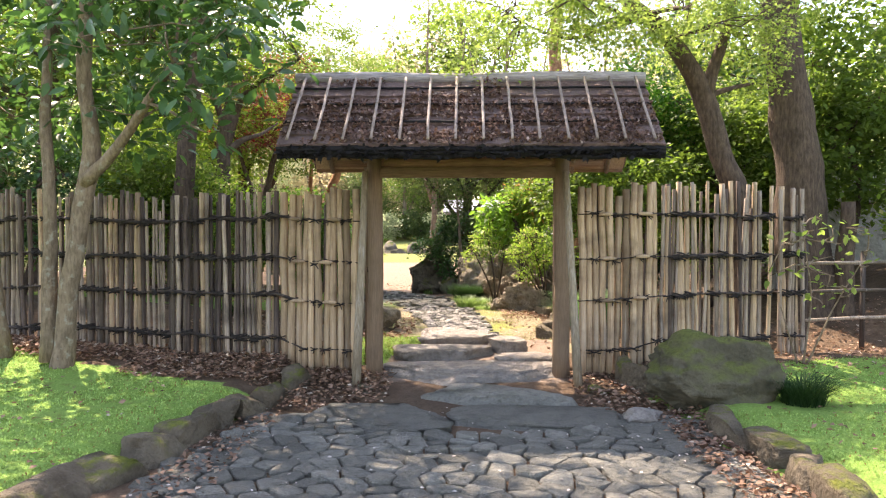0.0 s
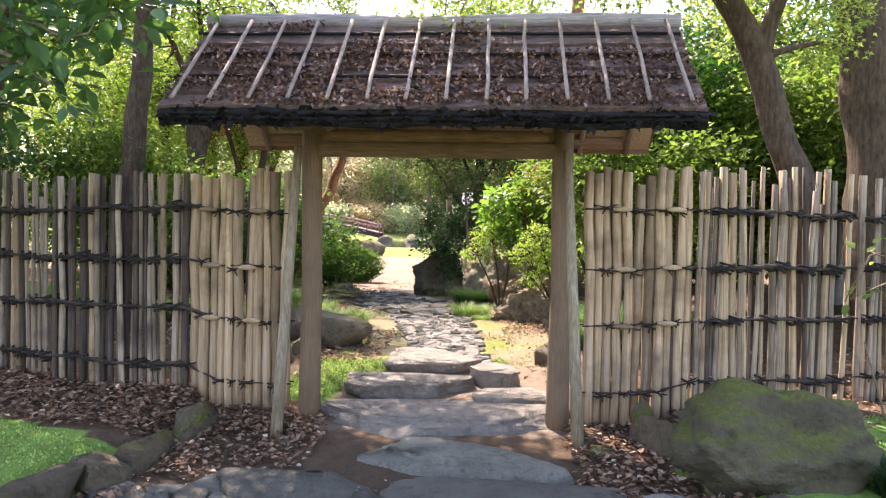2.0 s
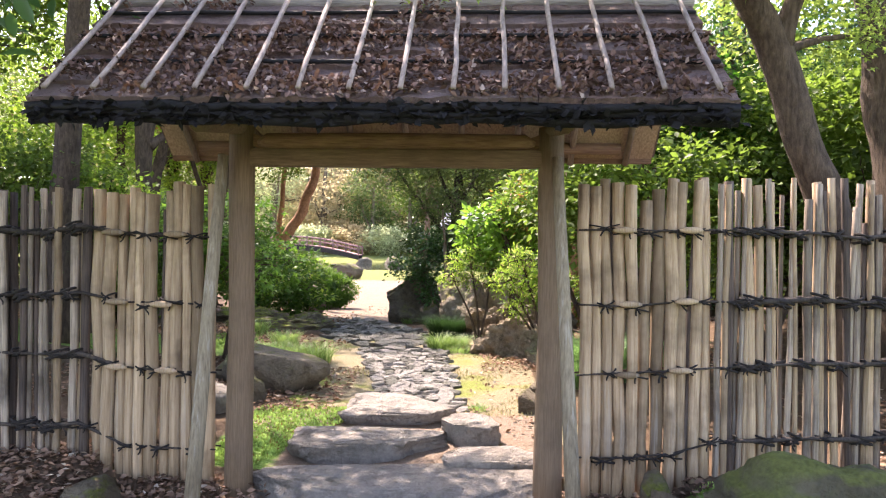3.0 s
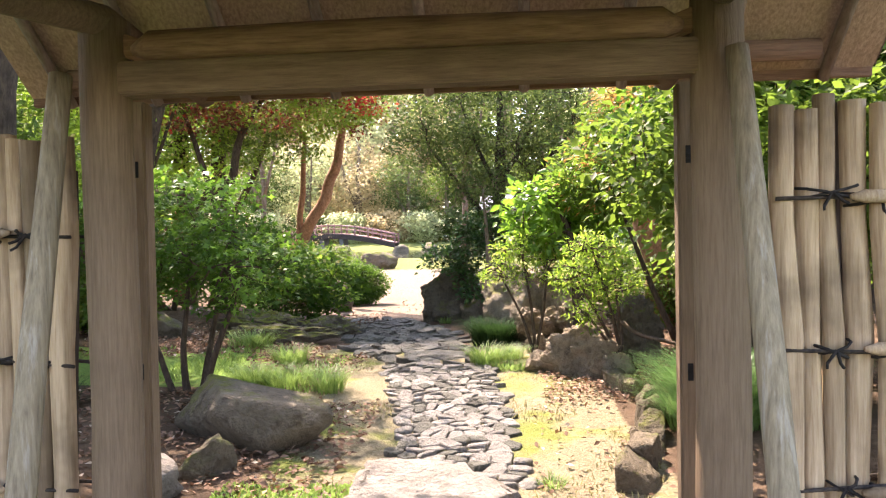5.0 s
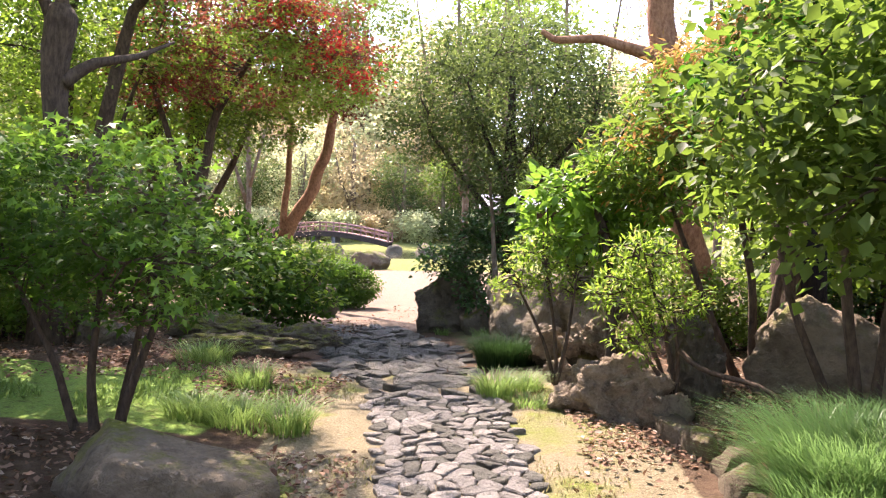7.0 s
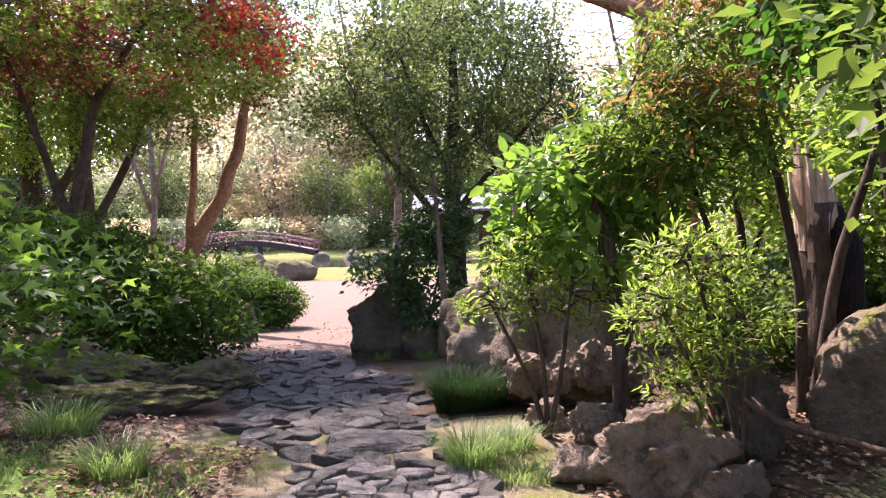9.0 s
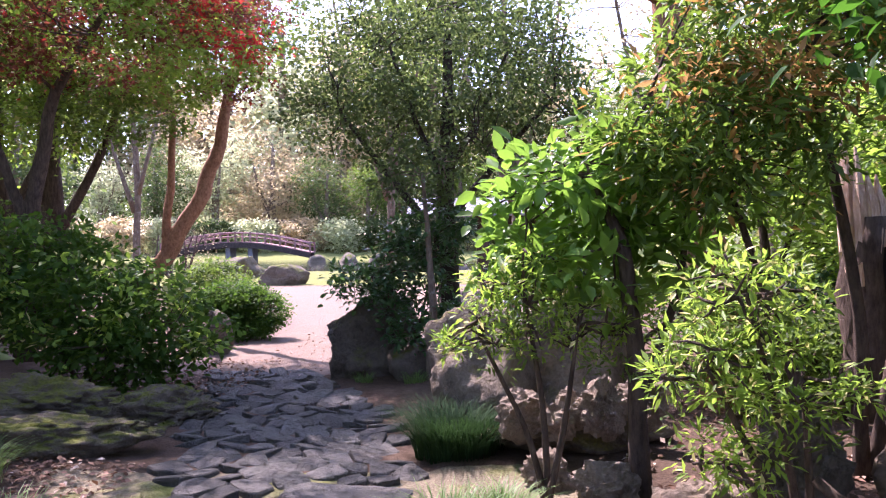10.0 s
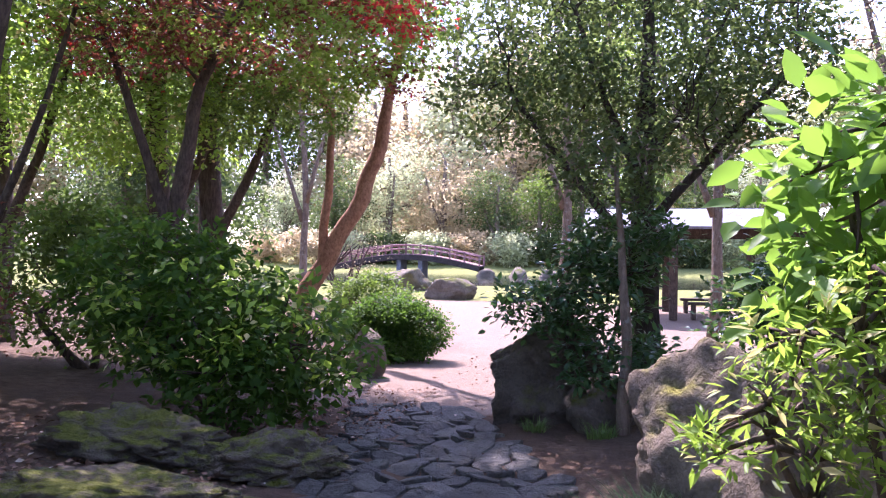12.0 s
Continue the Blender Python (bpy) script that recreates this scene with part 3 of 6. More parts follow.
def tree(name, base, trunks, blobs, leaf, label, category="tree", clumps=200, per=30, clump_size=0.3, leaf_size=0.07, shape="small",
         bark=None, seed=1, limbs=14, twigs=60, droop=0.1, flat=0.6, shell=0.5, limb_from=0.5, limb_r=0.4, group="", spread=0.45, extra=(), kind=""):
    """A tree or shrub. trunks: lists of (x, y, z, radius) in the world; blobs: crown ellipsoids in the world; extra: (leaf material, clumps) sharing the crown."""
    rng = np.random.default_rng(seed)
    bz = gz(base[0], base[1]) if len(base) == 2 else base[2]
    o = Vector((base[0], base[1], bz))
    root = thing(name, o, label, category, group, kind)
    bark = bark or BARK
    ends, stems = [], []
    for tr in trunks:
        g = Geo()
        pts, rad = [], []
        for i in range(len(tr) - 1):
            for k in range(5):
                t = k / 5
                pts.append(Vector(tr[i][:3]).lerp(Vector(tr[i + 1][:3]), t) - o)
                rad.append(tr[i][3] + (tr[i + 1][3] - tr[i][3]) * t)
        pts.append(Vector(tr[-1][:3]) - o)
        rad.append(tr[-1][3])
        sm = [pts[0]] + [(pts[i - 1] + pts[i] * 2 + pts[i + 1]) / 4 for i in range(1, len(pts) - 1)] + [pts[-1]]
        sm = [p + Vector((noise.noise(p * 1.7 + o), noise.noise(p * 1.7 + o + Vector((9, 9, 9))), 0)) * min(0.06, r * 0.5) * (i > 1) for i, (p, r) in enumerate(zip(sm, rad))]
        g.tube(sm, [r * (1.35 if i == 0 else 1.12 if i == 1 else 1) for i, r in enumerate(rad)], 12 if rad[0] > 0.06 else 7, 0.22, seed)
        part("trunk", g, bark, root)
        stems.append((sm, rad))
    where, ways, cents = crown_points([(tuple(Vector(c) - o), r) for c, r in blobs], clumps, per, clump_size, rng, flat, shell)
    if limbs:
        picks = cents[rng.choice(len(cents), min(limbs, len(cents)), replace=False)]
        nodes = []
        for c in picks:
            c = Vector(c)
            best = None
            for sm, rad in stems:
                lo = int(len(sm) * limb_from)
                for i in range(lo, len(sm)):
                    if sm[i].z < c.z + 0.3 or i == lo:
                        dist = (sm[i] - c).length
                        if best is None or dist < best[0]:
                            best = (dist, sm[i], rad[i])
            g = Geo()
            nodes += limb(g, best[1], c, max(0.008, best[2] * limb_r), 0.006, rng)[2:]
            part("limb", g, bark, root)
        if twigs and nodes:
            g = Geo()
            for c in cents[rng.choice(len(cents), min(twigs, len(cents)), replace=False)]:
                c = Vector(c)
                p = min(nodes, key=lambda q: (q - c).length)
                limb(g, p, c, 0.009, 0.003, rng, n=3, sides=4)
            tagged(part("twig_work", g, bark, root), kind="stuff")
    part("crown", leaf_mesh("crown", where, ways, leaf_size, shape, rng, droop, spread), leaf, root)
    for m2, k2, blobs2 in extra:
        w2, y2, _ = crown_points([(tuple(Vector(c) - o), r) for c, r in blobs2], k2, per, clump_size, rng, flat, shell)
        part("tinted_foliage", leaf_mesh("tinted_foliage", w2, y2, leaf_size, shape, rng, droop, spread), m2, root, "differently coloured leaves")
    return root


def grass_mesh(name, count, radius, height, rng, width=0.004, lean=0.6, centre_bias=0.6):
    """A tuft of arching blades about the origin."""
    a = rng.uniform(0, 2 * np.pi, count)
    r = radius * rng.uniform(0, 1, count) ** centre_bias
    foot = np.stack([r * np.cos(a), r * np.sin(a), np.zeros(count)], 1)
    b = a + rng.normal(0, 0.7, count)
    h = height * rng.uniform(0.55, 1.15, count)
    out = lean * h * rng.uniform(0.3, 1.3, count)
    d = np.stack([np.cos(b), np.sin(b), np.zeros(count)], 1)
    s = np.stack([-np.sin(b), np.cos(b), np.zeros(count)], 1) * width
    up = np.array((0, 0, 1.0))
    rows = []
    for t, w in ((0, 1.0), (0.4, 0.9), (0.75, 0.65), (1.0, 0.05)):
        mid = foot + d * (out * t ** 2)[:, None] + up * (h * (t - 0.28 * t ** 3))[:, None]
        rows += [mid - s * w, mid + s * w]
    v = np.stack(rows, 1)
    f = np.array([(0, 1, 3, 2), (2, 3, 5, 4), (4, 5, 7, 6)])
    faces = ((np.arange(count) * 8)[:, None, None] + f[None]).reshape(-1, 4)
    return array_mesh(name, v.reshape(-1, 3).tolist(), faces.tolist())


def tuft(x, y, radius, height, count, material, label, seed, name="grass_clump", z=None, group="", width=0.004, lean=0.75):
    me = grass_mesh(name, int(count * 1.7), radius, height, np.random.default_rng(seed), width, lean)
    ob = part(name, me, material)
    ob.location = (x, y, (gz(x, y) if z is None else z) - 0.03)
    return tagged(ob, label, "grass", group)


# ---- the gate ----
GATE_Y, POST_L, POST_R = 7.38, -0.905, 0.962
RIDGE_Y, RIDGE_Z, EAVE_Y, EAVE_Z, ROOF_L, ROOF_R = 7.28, 2.98, 6.44, 2.24, -1.65, 1.73


def build_gate():
    gate = thing("roofed_gate", (0.03, GATE_Y, 0.08), "rustic wooden garden gate with a bark-thatched roof", "gate")
    o = gate.location

    def loc(x, y, z):
        return Vector((x, y, z)) - o

    for x in (POST_L, POST_R):
        g = Geo()
        g.tube([loc(x, GATE_Y, -0.05), loc(x, GATE_Y, 0.3), loc(x + 0.01, GATE_Y, 1.1), loc(x, GATE_Y, 1.9), loc(x, GATE_Y, 2.3)], [0.09, 0.083, 0.08, 0.078, 0.076], 14, 0.06, x)
        part("post", g, POST, gate, "weathered round wooden post")
    for x in (-1.02, 0.965):
        g = Geo()
        g.box(loc(x, GATE_Y + 0.42, 1.06), (0.07, 0.07, 2.12), None, 0.008)
        p = part("rear_post", g, POST, gate, "square rear post with black plates for mortise slots")
        # slots are thin black plates on the face; their inner shade is only colour
        for z in (0.36, 1.12, 1.87):
            s = Geo()
            s.box(loc(x, GATE_Y + 0.383, z), (0.018, 0.006, 0.06), None, 0.001)
            part("mortise", s, EAVE, p)
    g = Geo()
    g.box(loc((POST_L + POST_R) / 2, GATE_Y, 2.112), (POST_R - POST_L - 0.1, 0.085, 0.105), None, 0.006)
    part("lintel", g, BEAM, gate, "brown squared lintel beam")
    g = Geo()
    g.tube([loc(POST_L + 0.1, GATE_Y - 0.01, 2.2), loc(POST_L + 0.16, GATE_Y - 0.015, 2.212), loc(0, GATE_Y - 0.02, 2.215), loc(POST_R - 0.16, GATE_Y - 0.015, 2.212), loc(POST_R - 0.1, GATE_Y - 0.01, 2.2)], [0.02, 0.048, 0.052, 0.048, 0.02], 12, 0.06, 3)
    part("tie_log", g, PURLIN, gate, "round reddish-brown log above the lintel")
    for x in (POST_L + 0.11, POST_R - 0.11):
        g = Geo()
        g.box(loc(x, GATE_Y + 0.01, 2.205), (0.12, 0.06, 0.07), Matrix.Rotation(0.35 if x < 0 else -0.35, 4, "Y"), 0.006)
        part("wedge", g, PURLIN, gate, "pale cut wooden wedge beside a post")
    for x in (POST_L, POST_R):
        g = Geo()
        g.tube([loc(x, EAVE_Y + 0.22, 2.2), loc(x, GATE_Y, 2.3), loc(x, 8.14, 2.2)], [0.045, 0.05, 0.045], 10, 0.08)
        part("bracket_arm", g, BEAM, gate)
    for y, z in ((EAVE_Y + 0.24, 2.26), (GATE_Y - 0.1, 2.42), (7.98, 2.26)):
        g = Geo()
        g.tube([loc(ROOF_L + 0.25, y, z), loc(0, y, z + 0.01), loc(ROOF_R - 0.25, y, z)], [0.04, 0.043, 0.04], 10, 0.1, y)
        part("purlin", g, PURLIN, gate, "reddish round purlin pole")
    for k in range(9):
        x = ROOF_L + 0.2 + k * (ROOF_R - ROOF_L - 0.4) / 8
        for side in (-1, 1):
            g = Geo()
            ey = RIDGE_Y + side * (RIDGE_Y - EAVE_Y)
            g.tube([loc(x, ey - side * 0.05, EAVE_Z - 0.03 - 0.04 * (side > 0)), loc(x, RIDGE_Y, RIDGE_Z - 0.12)], 0.022, 7, 0.1, k)
            part("rafter", g, BATTEN, gate)
    slope = math.atan2(RIDGE_Z - EAVE_Z, RIDGE_Y - EAVE_Y)
    run = math.hypot(RIDGE_Z - EAVE_Z, RIDGE_Y - EAVE_Y)
    rng = random.Random(5)
    for side in (-1, 1):
        # under-boards
        g = Geo()
        ey = RIDGE_Y + side * (RIDGE_Y - EAVE_Y)
        mid = loc((ROOF_L + ROOF_R) / 2, (ey + RIDGE_Y) / 2, (EAVE_Z + RIDGE_Z) / 2 - 0.055)
        g.box(mid, (ROOF_R - ROOF_L - 0.04, run - 0.05, 0.025), Matrix.Rotation(-side * slope, 4, "X"))
        part("roof_boarding", g, BOARDING, gate)
        # courses of bark, each laid over the one below
        courses = 7
        for c in range(courses):
            x = ROOF_L
            while x < ROOF_R - 0.05:
                w = min(rng.uniform(0.3, 0.7), ROOF_R - x)
                t0, t1 = c / courses, min(1.0, (c + 1.35) / courses)
                g = Geo()
                nx, ny = 8, 6
                verts = []
                for layer in (0, 1):
                    for j in range(ny + 1):
                        for i in range(nx + 1):
                            t = t0 + (t1 - t0) * j / ny
                            px = x + w * i / nx
                            lift = 0.02 + 0.035 * (1 - j / ny)
                            lift += 0.016 * noise.noise(Vector((px * 9, t * 14, c))) + 0.01 * noise.noise(Vector((px * 25, t * 30, c)))
                            if layer:
                                lift = -0.03
                            if j == 0:
                                t += 0.012 * noise.noise(Vector((px * 12, c * 3.1, side)))
                            yy = ey + (RIDGE_Y - ey) * t
                            zz = EAVE_Z + (RIDGE_Z - EAVE_Z) * t
                            verts.append(loc(px, yy + side * math.sin(slope) * lift, zz + math.cos(slope) * lift))
                m = (nx + 1) * (ny + 1)
                faces = [(j * (nx + 1) + i, j * (nx + 1) + i + 1, (j + 1) * (nx + 1) + i + 1, (j + 1) * (nx + 1) + i) for j in range(ny) for i in range(nx)]
                faces += [tuple(reversed([q + m for q in f])) for f in faces]
                rim = [i for i in range(nx + 1)] + [j * (nx + 1) + nx for j in range(1, ny + 1)] + [ny * (nx + 1) + i for i in range(nx - 1, -1, -1)] + [j * (nx + 1) for j in range(ny - 1, 0, -1)]
                faces += [(rim[k], rim[k] + m, rim[(k + 1) % len(rim)] + m, rim[(k + 1) % len(rim)]) for k in range(len(rim))]
                g.add(verts, faces)
                part("bark_sheet", g, THATCH, gate, smooth=False)
                x += w + 0.004
        # dark layered edge along the front eave, a plain board at the rear
        if side < 0:
            g = Geo()
            for k in range(3):
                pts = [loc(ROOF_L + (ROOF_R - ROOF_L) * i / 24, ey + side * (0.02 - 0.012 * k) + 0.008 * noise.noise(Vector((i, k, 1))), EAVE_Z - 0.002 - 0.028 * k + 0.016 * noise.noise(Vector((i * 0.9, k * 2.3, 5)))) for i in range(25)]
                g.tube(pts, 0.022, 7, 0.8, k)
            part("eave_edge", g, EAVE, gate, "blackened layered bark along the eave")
            er = np.random.default_rng(21 + side)
            n = 900
            tatter = np.stack([er.uniform(ROOF_L, ROOF_R, n) - o.x, np.full(n, ey - o.y) + side * er.uniform(-0.01, 0.04, n), EAVE_Z - o.z + er.uniform(-0.075, 0.02, n)], 1)
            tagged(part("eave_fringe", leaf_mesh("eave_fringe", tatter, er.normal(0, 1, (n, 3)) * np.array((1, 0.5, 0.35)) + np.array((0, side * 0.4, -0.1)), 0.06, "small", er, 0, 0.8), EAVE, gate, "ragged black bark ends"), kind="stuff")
        else:
            g = Geo()
            g.box(loc((ROOF_L + ROOF_R) / 2, ey - 0.03, EAVE_Z - 0.03), (ROOF_R - ROOF_L - 0.04, 0.03, 0.075), None, 0.005)
            part("fascia_board", g, PURLIN, gate, "reddish-brown rear eave board")
        # long battens up the slope, thin ones across
        n = 14
        for k in range(n):
            x = ROOF_L + 0.1 + k * (ROOF_R - ROOF_L - 0.2) / (n - 1)
            g = Geo()
            pts = []
            for j in range(5):
                t = j / 4 * 0.93 + 0.015
                pts.append(loc(x + 0.015 * noise.noise(Vector((k * 3.3, j, side))), ey + (RIDGE_Y - ey) * t + side * 0.066, EAVE_Z + (RIDGE_Z - EAVE_Z) * t + 0.072))
            g.tube(pts, 0.0135, 7, 0.1, k)
            part("roof_batten", g, BATTEN, gate, "pale split-bamboo roof batten")
        for t in (0.3, 0.56, 0.82):
            g = Geo()
            pts = [loc(ROOF_L + 0.02 + (ROOF_R - ROOF_L - 0.04) * i / 16, ey + (RIDGE_Y - ey) * t + side * 0.045, EAVE_Z + (RIDGE_Z - EAVE_Z) * t + 0.05 + 0.006 * noise.noise(Vector((i, t * 9, side)))) for i in range(17)]
            g.tube(pts, 0.011, 6, 0.2, t)
            part("cross_batten", g, EAVE, gate, "dark thin cross batten")
    lr = np.random.default_rng(8)
    n = 9000
    u, t = lr.uniform(ROOF_L + 0.02, ROOF_R - 0.02, n), lr.uniform(0.0, 1.0, n) ** 1.25 * 0.95
    keep = np.array([noise.noise(Vector((a * 2.2, b * 5, 4.0))) > -0.2 + 0.5 * (b > 0.62) for a, b in zip(u, t)])
    u, t = u[keep], t[keep]
    for side in (-1, 1):
        ey = RIDGE_Y + side * (RIDGE_Y - EAVE_Y)
        where = np.stack([u - o.x, ey + (RIDGE_Y - ey) * t + side * 0.045 - o.y, EAVE_Z + (RIDGE_Z - EAVE_Z) * t + 0.055 - o.z + lr.uniform(0, 0.015, len(u))], 1)
        ways = lr.normal(0, 1, (len(u), 3)) * np.array((1, 0.7, 0.7))
        tagged(part("roof_litter", leaf_mesh("roof_litter", where, ways, 0.038, "small", lr, 0, 0.6), ROOF_LITTER, gate, "dry leaf debris caught on the thatch"), kind="stuff")
    g = Geo()
    g.tube([loc(ROOF_L - 0.02 + (ROOF_R - ROOF_L + 0.04) * i / 10, RIDGE_Y, RIDGE_Z + 0.05 + 0.01 * math.sin(i)) for i in range(11)], 0.055, 12, 0.1)
    part("ridge_log", g, LOG, gate, "grey round ridge log")


build_gate()

for x, top, seed in ((-1.03, -0.98, 1), (1.07, 0.985, 2)):
    g = Geo()
    g.tube([(0, 0, -0.05), ((top - x) * 0.25, 0.08, 0.5), ((top - x) * 0.6, 0.18, 1.2), (top - x, 0.325, 2.05)], [0.045, 0.042, 0.038, 0.032], 10, 0.15, seed)
    p = part("leaning_prop", g, PROP)
    p.location = (x, 6.94, gz(x, 6.94))
    tagged(p, "thin weathered pole leaning against a gate post", "pole", "props beside the gate posts")


# ---- the brushwood fences ----
def stick_meshes():
    out = []
    for k in range(10):
        g = Geo()
        rng = random.Random(40 + k)
        r = rng.uniform(0.024, 0.03)
        pts = [(0.008 * rng.uniform(-1, 1), 0.006 * rng.uniform(-1, 1), z) for z in (0, 0.2, 0.42, 0.63, 0.82, 1.0)]
        g.tube(pts, [r * rng.uniform(0.9, 1.1) for _ in pts], 7, 0.12, k)
        me = g.mesh("bamboo_stick")
        me.materials.append(STICK_DARK if k in (1, 5) else (STICK, STICK_GREY)[k % 2])
        out.append(me)
    return out


STICKS = stick_meshes()


def fence(name, pts, height, label, seed, fresh, tan=0.25):
    """Upright sticks along a line, with split rails and dark ties in four rows. fresh: how far from the first point the sticks are pale bamboo."""
    rng = random.Random(seed)
    o = Vector((*pts[0], gz(*pts[0])))
    root = thing(name, o, label, "fence")
    lengths = [math.dist(pts[i], pts[i + 1]) for i in range(len(pts) - 1)]
    total = sum(lengths)

    def at(s):
        for i, length in enumerate(lengths):
            if s <= length or i == len(lengths) - 1:
                t = s / length
                a, b = pts[i], pts[i + 1]
                return Vector((a[0] + (b[0] - a[0]) * t, a[1] + (b[1] - a[1]) * t, 0)), Vector((b[0] - a[0], b[1] - a[1], 0)).normalized()
            s -= length

    s, bunch, bunch_end = 0.05, 0.0, 0.0
    while s < total:
        p, d = at(s)
        nrm = Vector((d.y, -d.x, 0))
        if nrm.y > 0:
            nrm = -nrm
        pale = s < fresh * rng.uniform(0.85, 1.1)
        me = STICKS[(rng.randrange(5)) * 2 + (0 if pale or rng.random() < tan else 1)]
        width = rng.uniform(1.2, 1.6) if pale else rng.uniform(0.55, 1.15)
        ob = part("bamboo_stick", me, None, root)
        bottom = gz(p.x, p.y) - 0.04
        if s > bunch_end:
            bunch_end, bunch = s + rng.uniform(0.12, 0.4), rng.uniform(-0.05, 0.045)
        top = height(s) + bunch + rng.uniform(-0.03, 0.03) - (0.12 if rng.random() < 0.07 else 0)
        q = p + nrm * rng.uniform(-0.026, 0.026)
        ob.matrix_basis = Matrix.Translation(Vector((q.x, q.y, bottom)) - o) @ pose(0, 0, 0, rng.uniform(-1, 1), rng.uniform(-1.3, 1.3) * (0.4 if pale else 1.2), rng.uniform(0, 360)) @ Matrix.Diagonal((width, width, top - bottom, 1))
        s += 0.05 * width + (rng.uniform(0.025, 0.05) if rng.random() < (0.02 if pale else 0.22) else rng.uniform(0.0, 0.013))
    s = 0.08
    while s < total - 0.05:
        p, d = at(s)
        nrm = Vector((d.y, -d.x, 0))
        if nrm.y > 0:
            nrm = -nrm
        q = p - nrm * rng.uniform(0.03, 0.05)
        bottom = gz(p.x, p.y) - 0.04
        width = rng.uniform(0.6, 1.0)
        ob = part("bamboo_stick", STICKS[rng.randrange(5) * 2 + 1], None, root)
        ob.matrix_basis = Matrix.Translation(Vector((q.x, q.y, bottom)) - o) @ pose(0, 0, 0, rng.uniform(-1, 1), rng.uniform(-2, 2), rng.uniform(0, 360)) @ Matrix.Diagonal((width, width, height(s) - rng.uniform(0.02, 0.25) - bottom, 1))
        s += rng.uniform(0.06, 0.13) if rng.random() < 0.75 else rng.uniform(0.16, 0.34)
    for row, share in enumerate((0.12, 0.38, 0.6, 0.83)):
        for side in (1, -1):
            g = Geo()
            line = []
            k = int(total / 0.3) + 1
            for i in range(k + 1):
                p, d = at(total * i / k)
                nrm = Vector((d.y, -d.x, 0)) * (1 if d.y - d.x < 0 else -1)
                if nrm.y > 0:
                    nrm = -nrm
                ground = gz(p.x, p.y)
                z = ground + (height(total * i / k) - ground) * share + 0.035 * noise.noise(Vector((i * 0.9, row * 3.3, seed)))
                line.append(Vector((p.x, p.y, z)) + nrm * (0.045 * side) - o)
            g.tube(line, [rng.choice((0.008, 0.011, 0.015, 0.019)) if total * i / k > fresh else 0.006 for i in range(len(line))], 7, 0.35, row)
            part("rail", g, RAIL, root, "dark split-bamboo rail")
        s = 0.1 + rng.uniform(0, 0.1)
        while s < total:
            p, d = at(s)
            ground = gz(p.x, p.y)
            z = ground + (height(s) - ground) * share + 0.035 * noise.noise(Vector((s / (total / (int(total / 0.3) + 1)) * 0.9, row * 3.3, seed)))
            g = Geo()
            span = rng.uniform(0.035, 0.095)
            turns = rng.randint(2, 5) if s > fresh else 2
            for turn in range(turns):
                ring = []
                dz = 0.011 * (turn - turns / 2) + rng.uniform(-0.006, 0.006)
                for a in range(11):
                    an = 2 * math.pi * a / 10
                    ring.append(d * (span * math.cos(an) + 0.01 * turn) + Vector((d.y, -d.x, 0)) * (0.066 * math.sin(an)) + Vector((0, 0, dz + 0.02 * math.cos(an) * (1 if turn % 2 else -1))))
                g.tube(ring, rng.uniform(0.006, 0.011) if s > fresh else rng.uniform(0.0045, 0.0065), 5, 0.1, turn, caps=False)
            for _ in range(2):
                e = Vector((rng.uniform(-0.05, 0.05), -0.085, rng.uniform(-0.06, 0.0)))
                g.tube([Vector((0, -0.066, 0)), e * 0.8, e], 0.005, 4)
            t = part("rope_tie", g, ROPE, root)
            t.location = Vector((p.x, p.y, z)) - o
            s += rng.uniform(0.09, 0.26)
    for share in (0.38, 0.6, 0.83):
        if not fresh:
            break
        for k in range(2):
            sp = 0.3 + 0.35 * k + rng.uniform(-0.05, 0.05)
            p, d = at(sp)
            ground = gz(p.x, p.y)
            g = Geo()
            g.tube([d * -0.07, d * -0.03, d * 0.03, d * 0.07], [0.008, 0.02, 0.02, 0.008], 8)
            ob = part("bamboo_spacer", g, STICK, root, "pale split-bamboo spacer")
            ob.location = Vector((p.x, p.y, ground + (height(sp) - ground) * share)) + Vector((0, -0.085, 0)) - o
    return root


fence("bamboo_fence", [(-1.06, 7.46), (-2.8, 7.52), (-5.6, 8.35), (-9.5, 9.6)], lambda s: 1.93 + 0.03 * math.sin(s * 2.1) + 0.035 * noise.noise(Vector((s * 3, 1, 0))), "weathered upright bamboo and brushwood fence tied with dark rope", 11, 0.85, 0.12)
fence("bamboo_fence", [(1.13, 7.46), (2.2, 7.56), (3.15, 7.72)], lambda s: 2.03 - 0.02 * s + 0.035 * noise.noise(Vector((s * 3, 7, 0))), "weathered upright bamboo fence tied with black rope", 12, 0.95, 0.55)
fence("bamboo_fence", [(3.3, 7.95), (3.62, 8.0)], lambda s: 1.98, "short end section of grey bamboo fence", 13, 0.0)


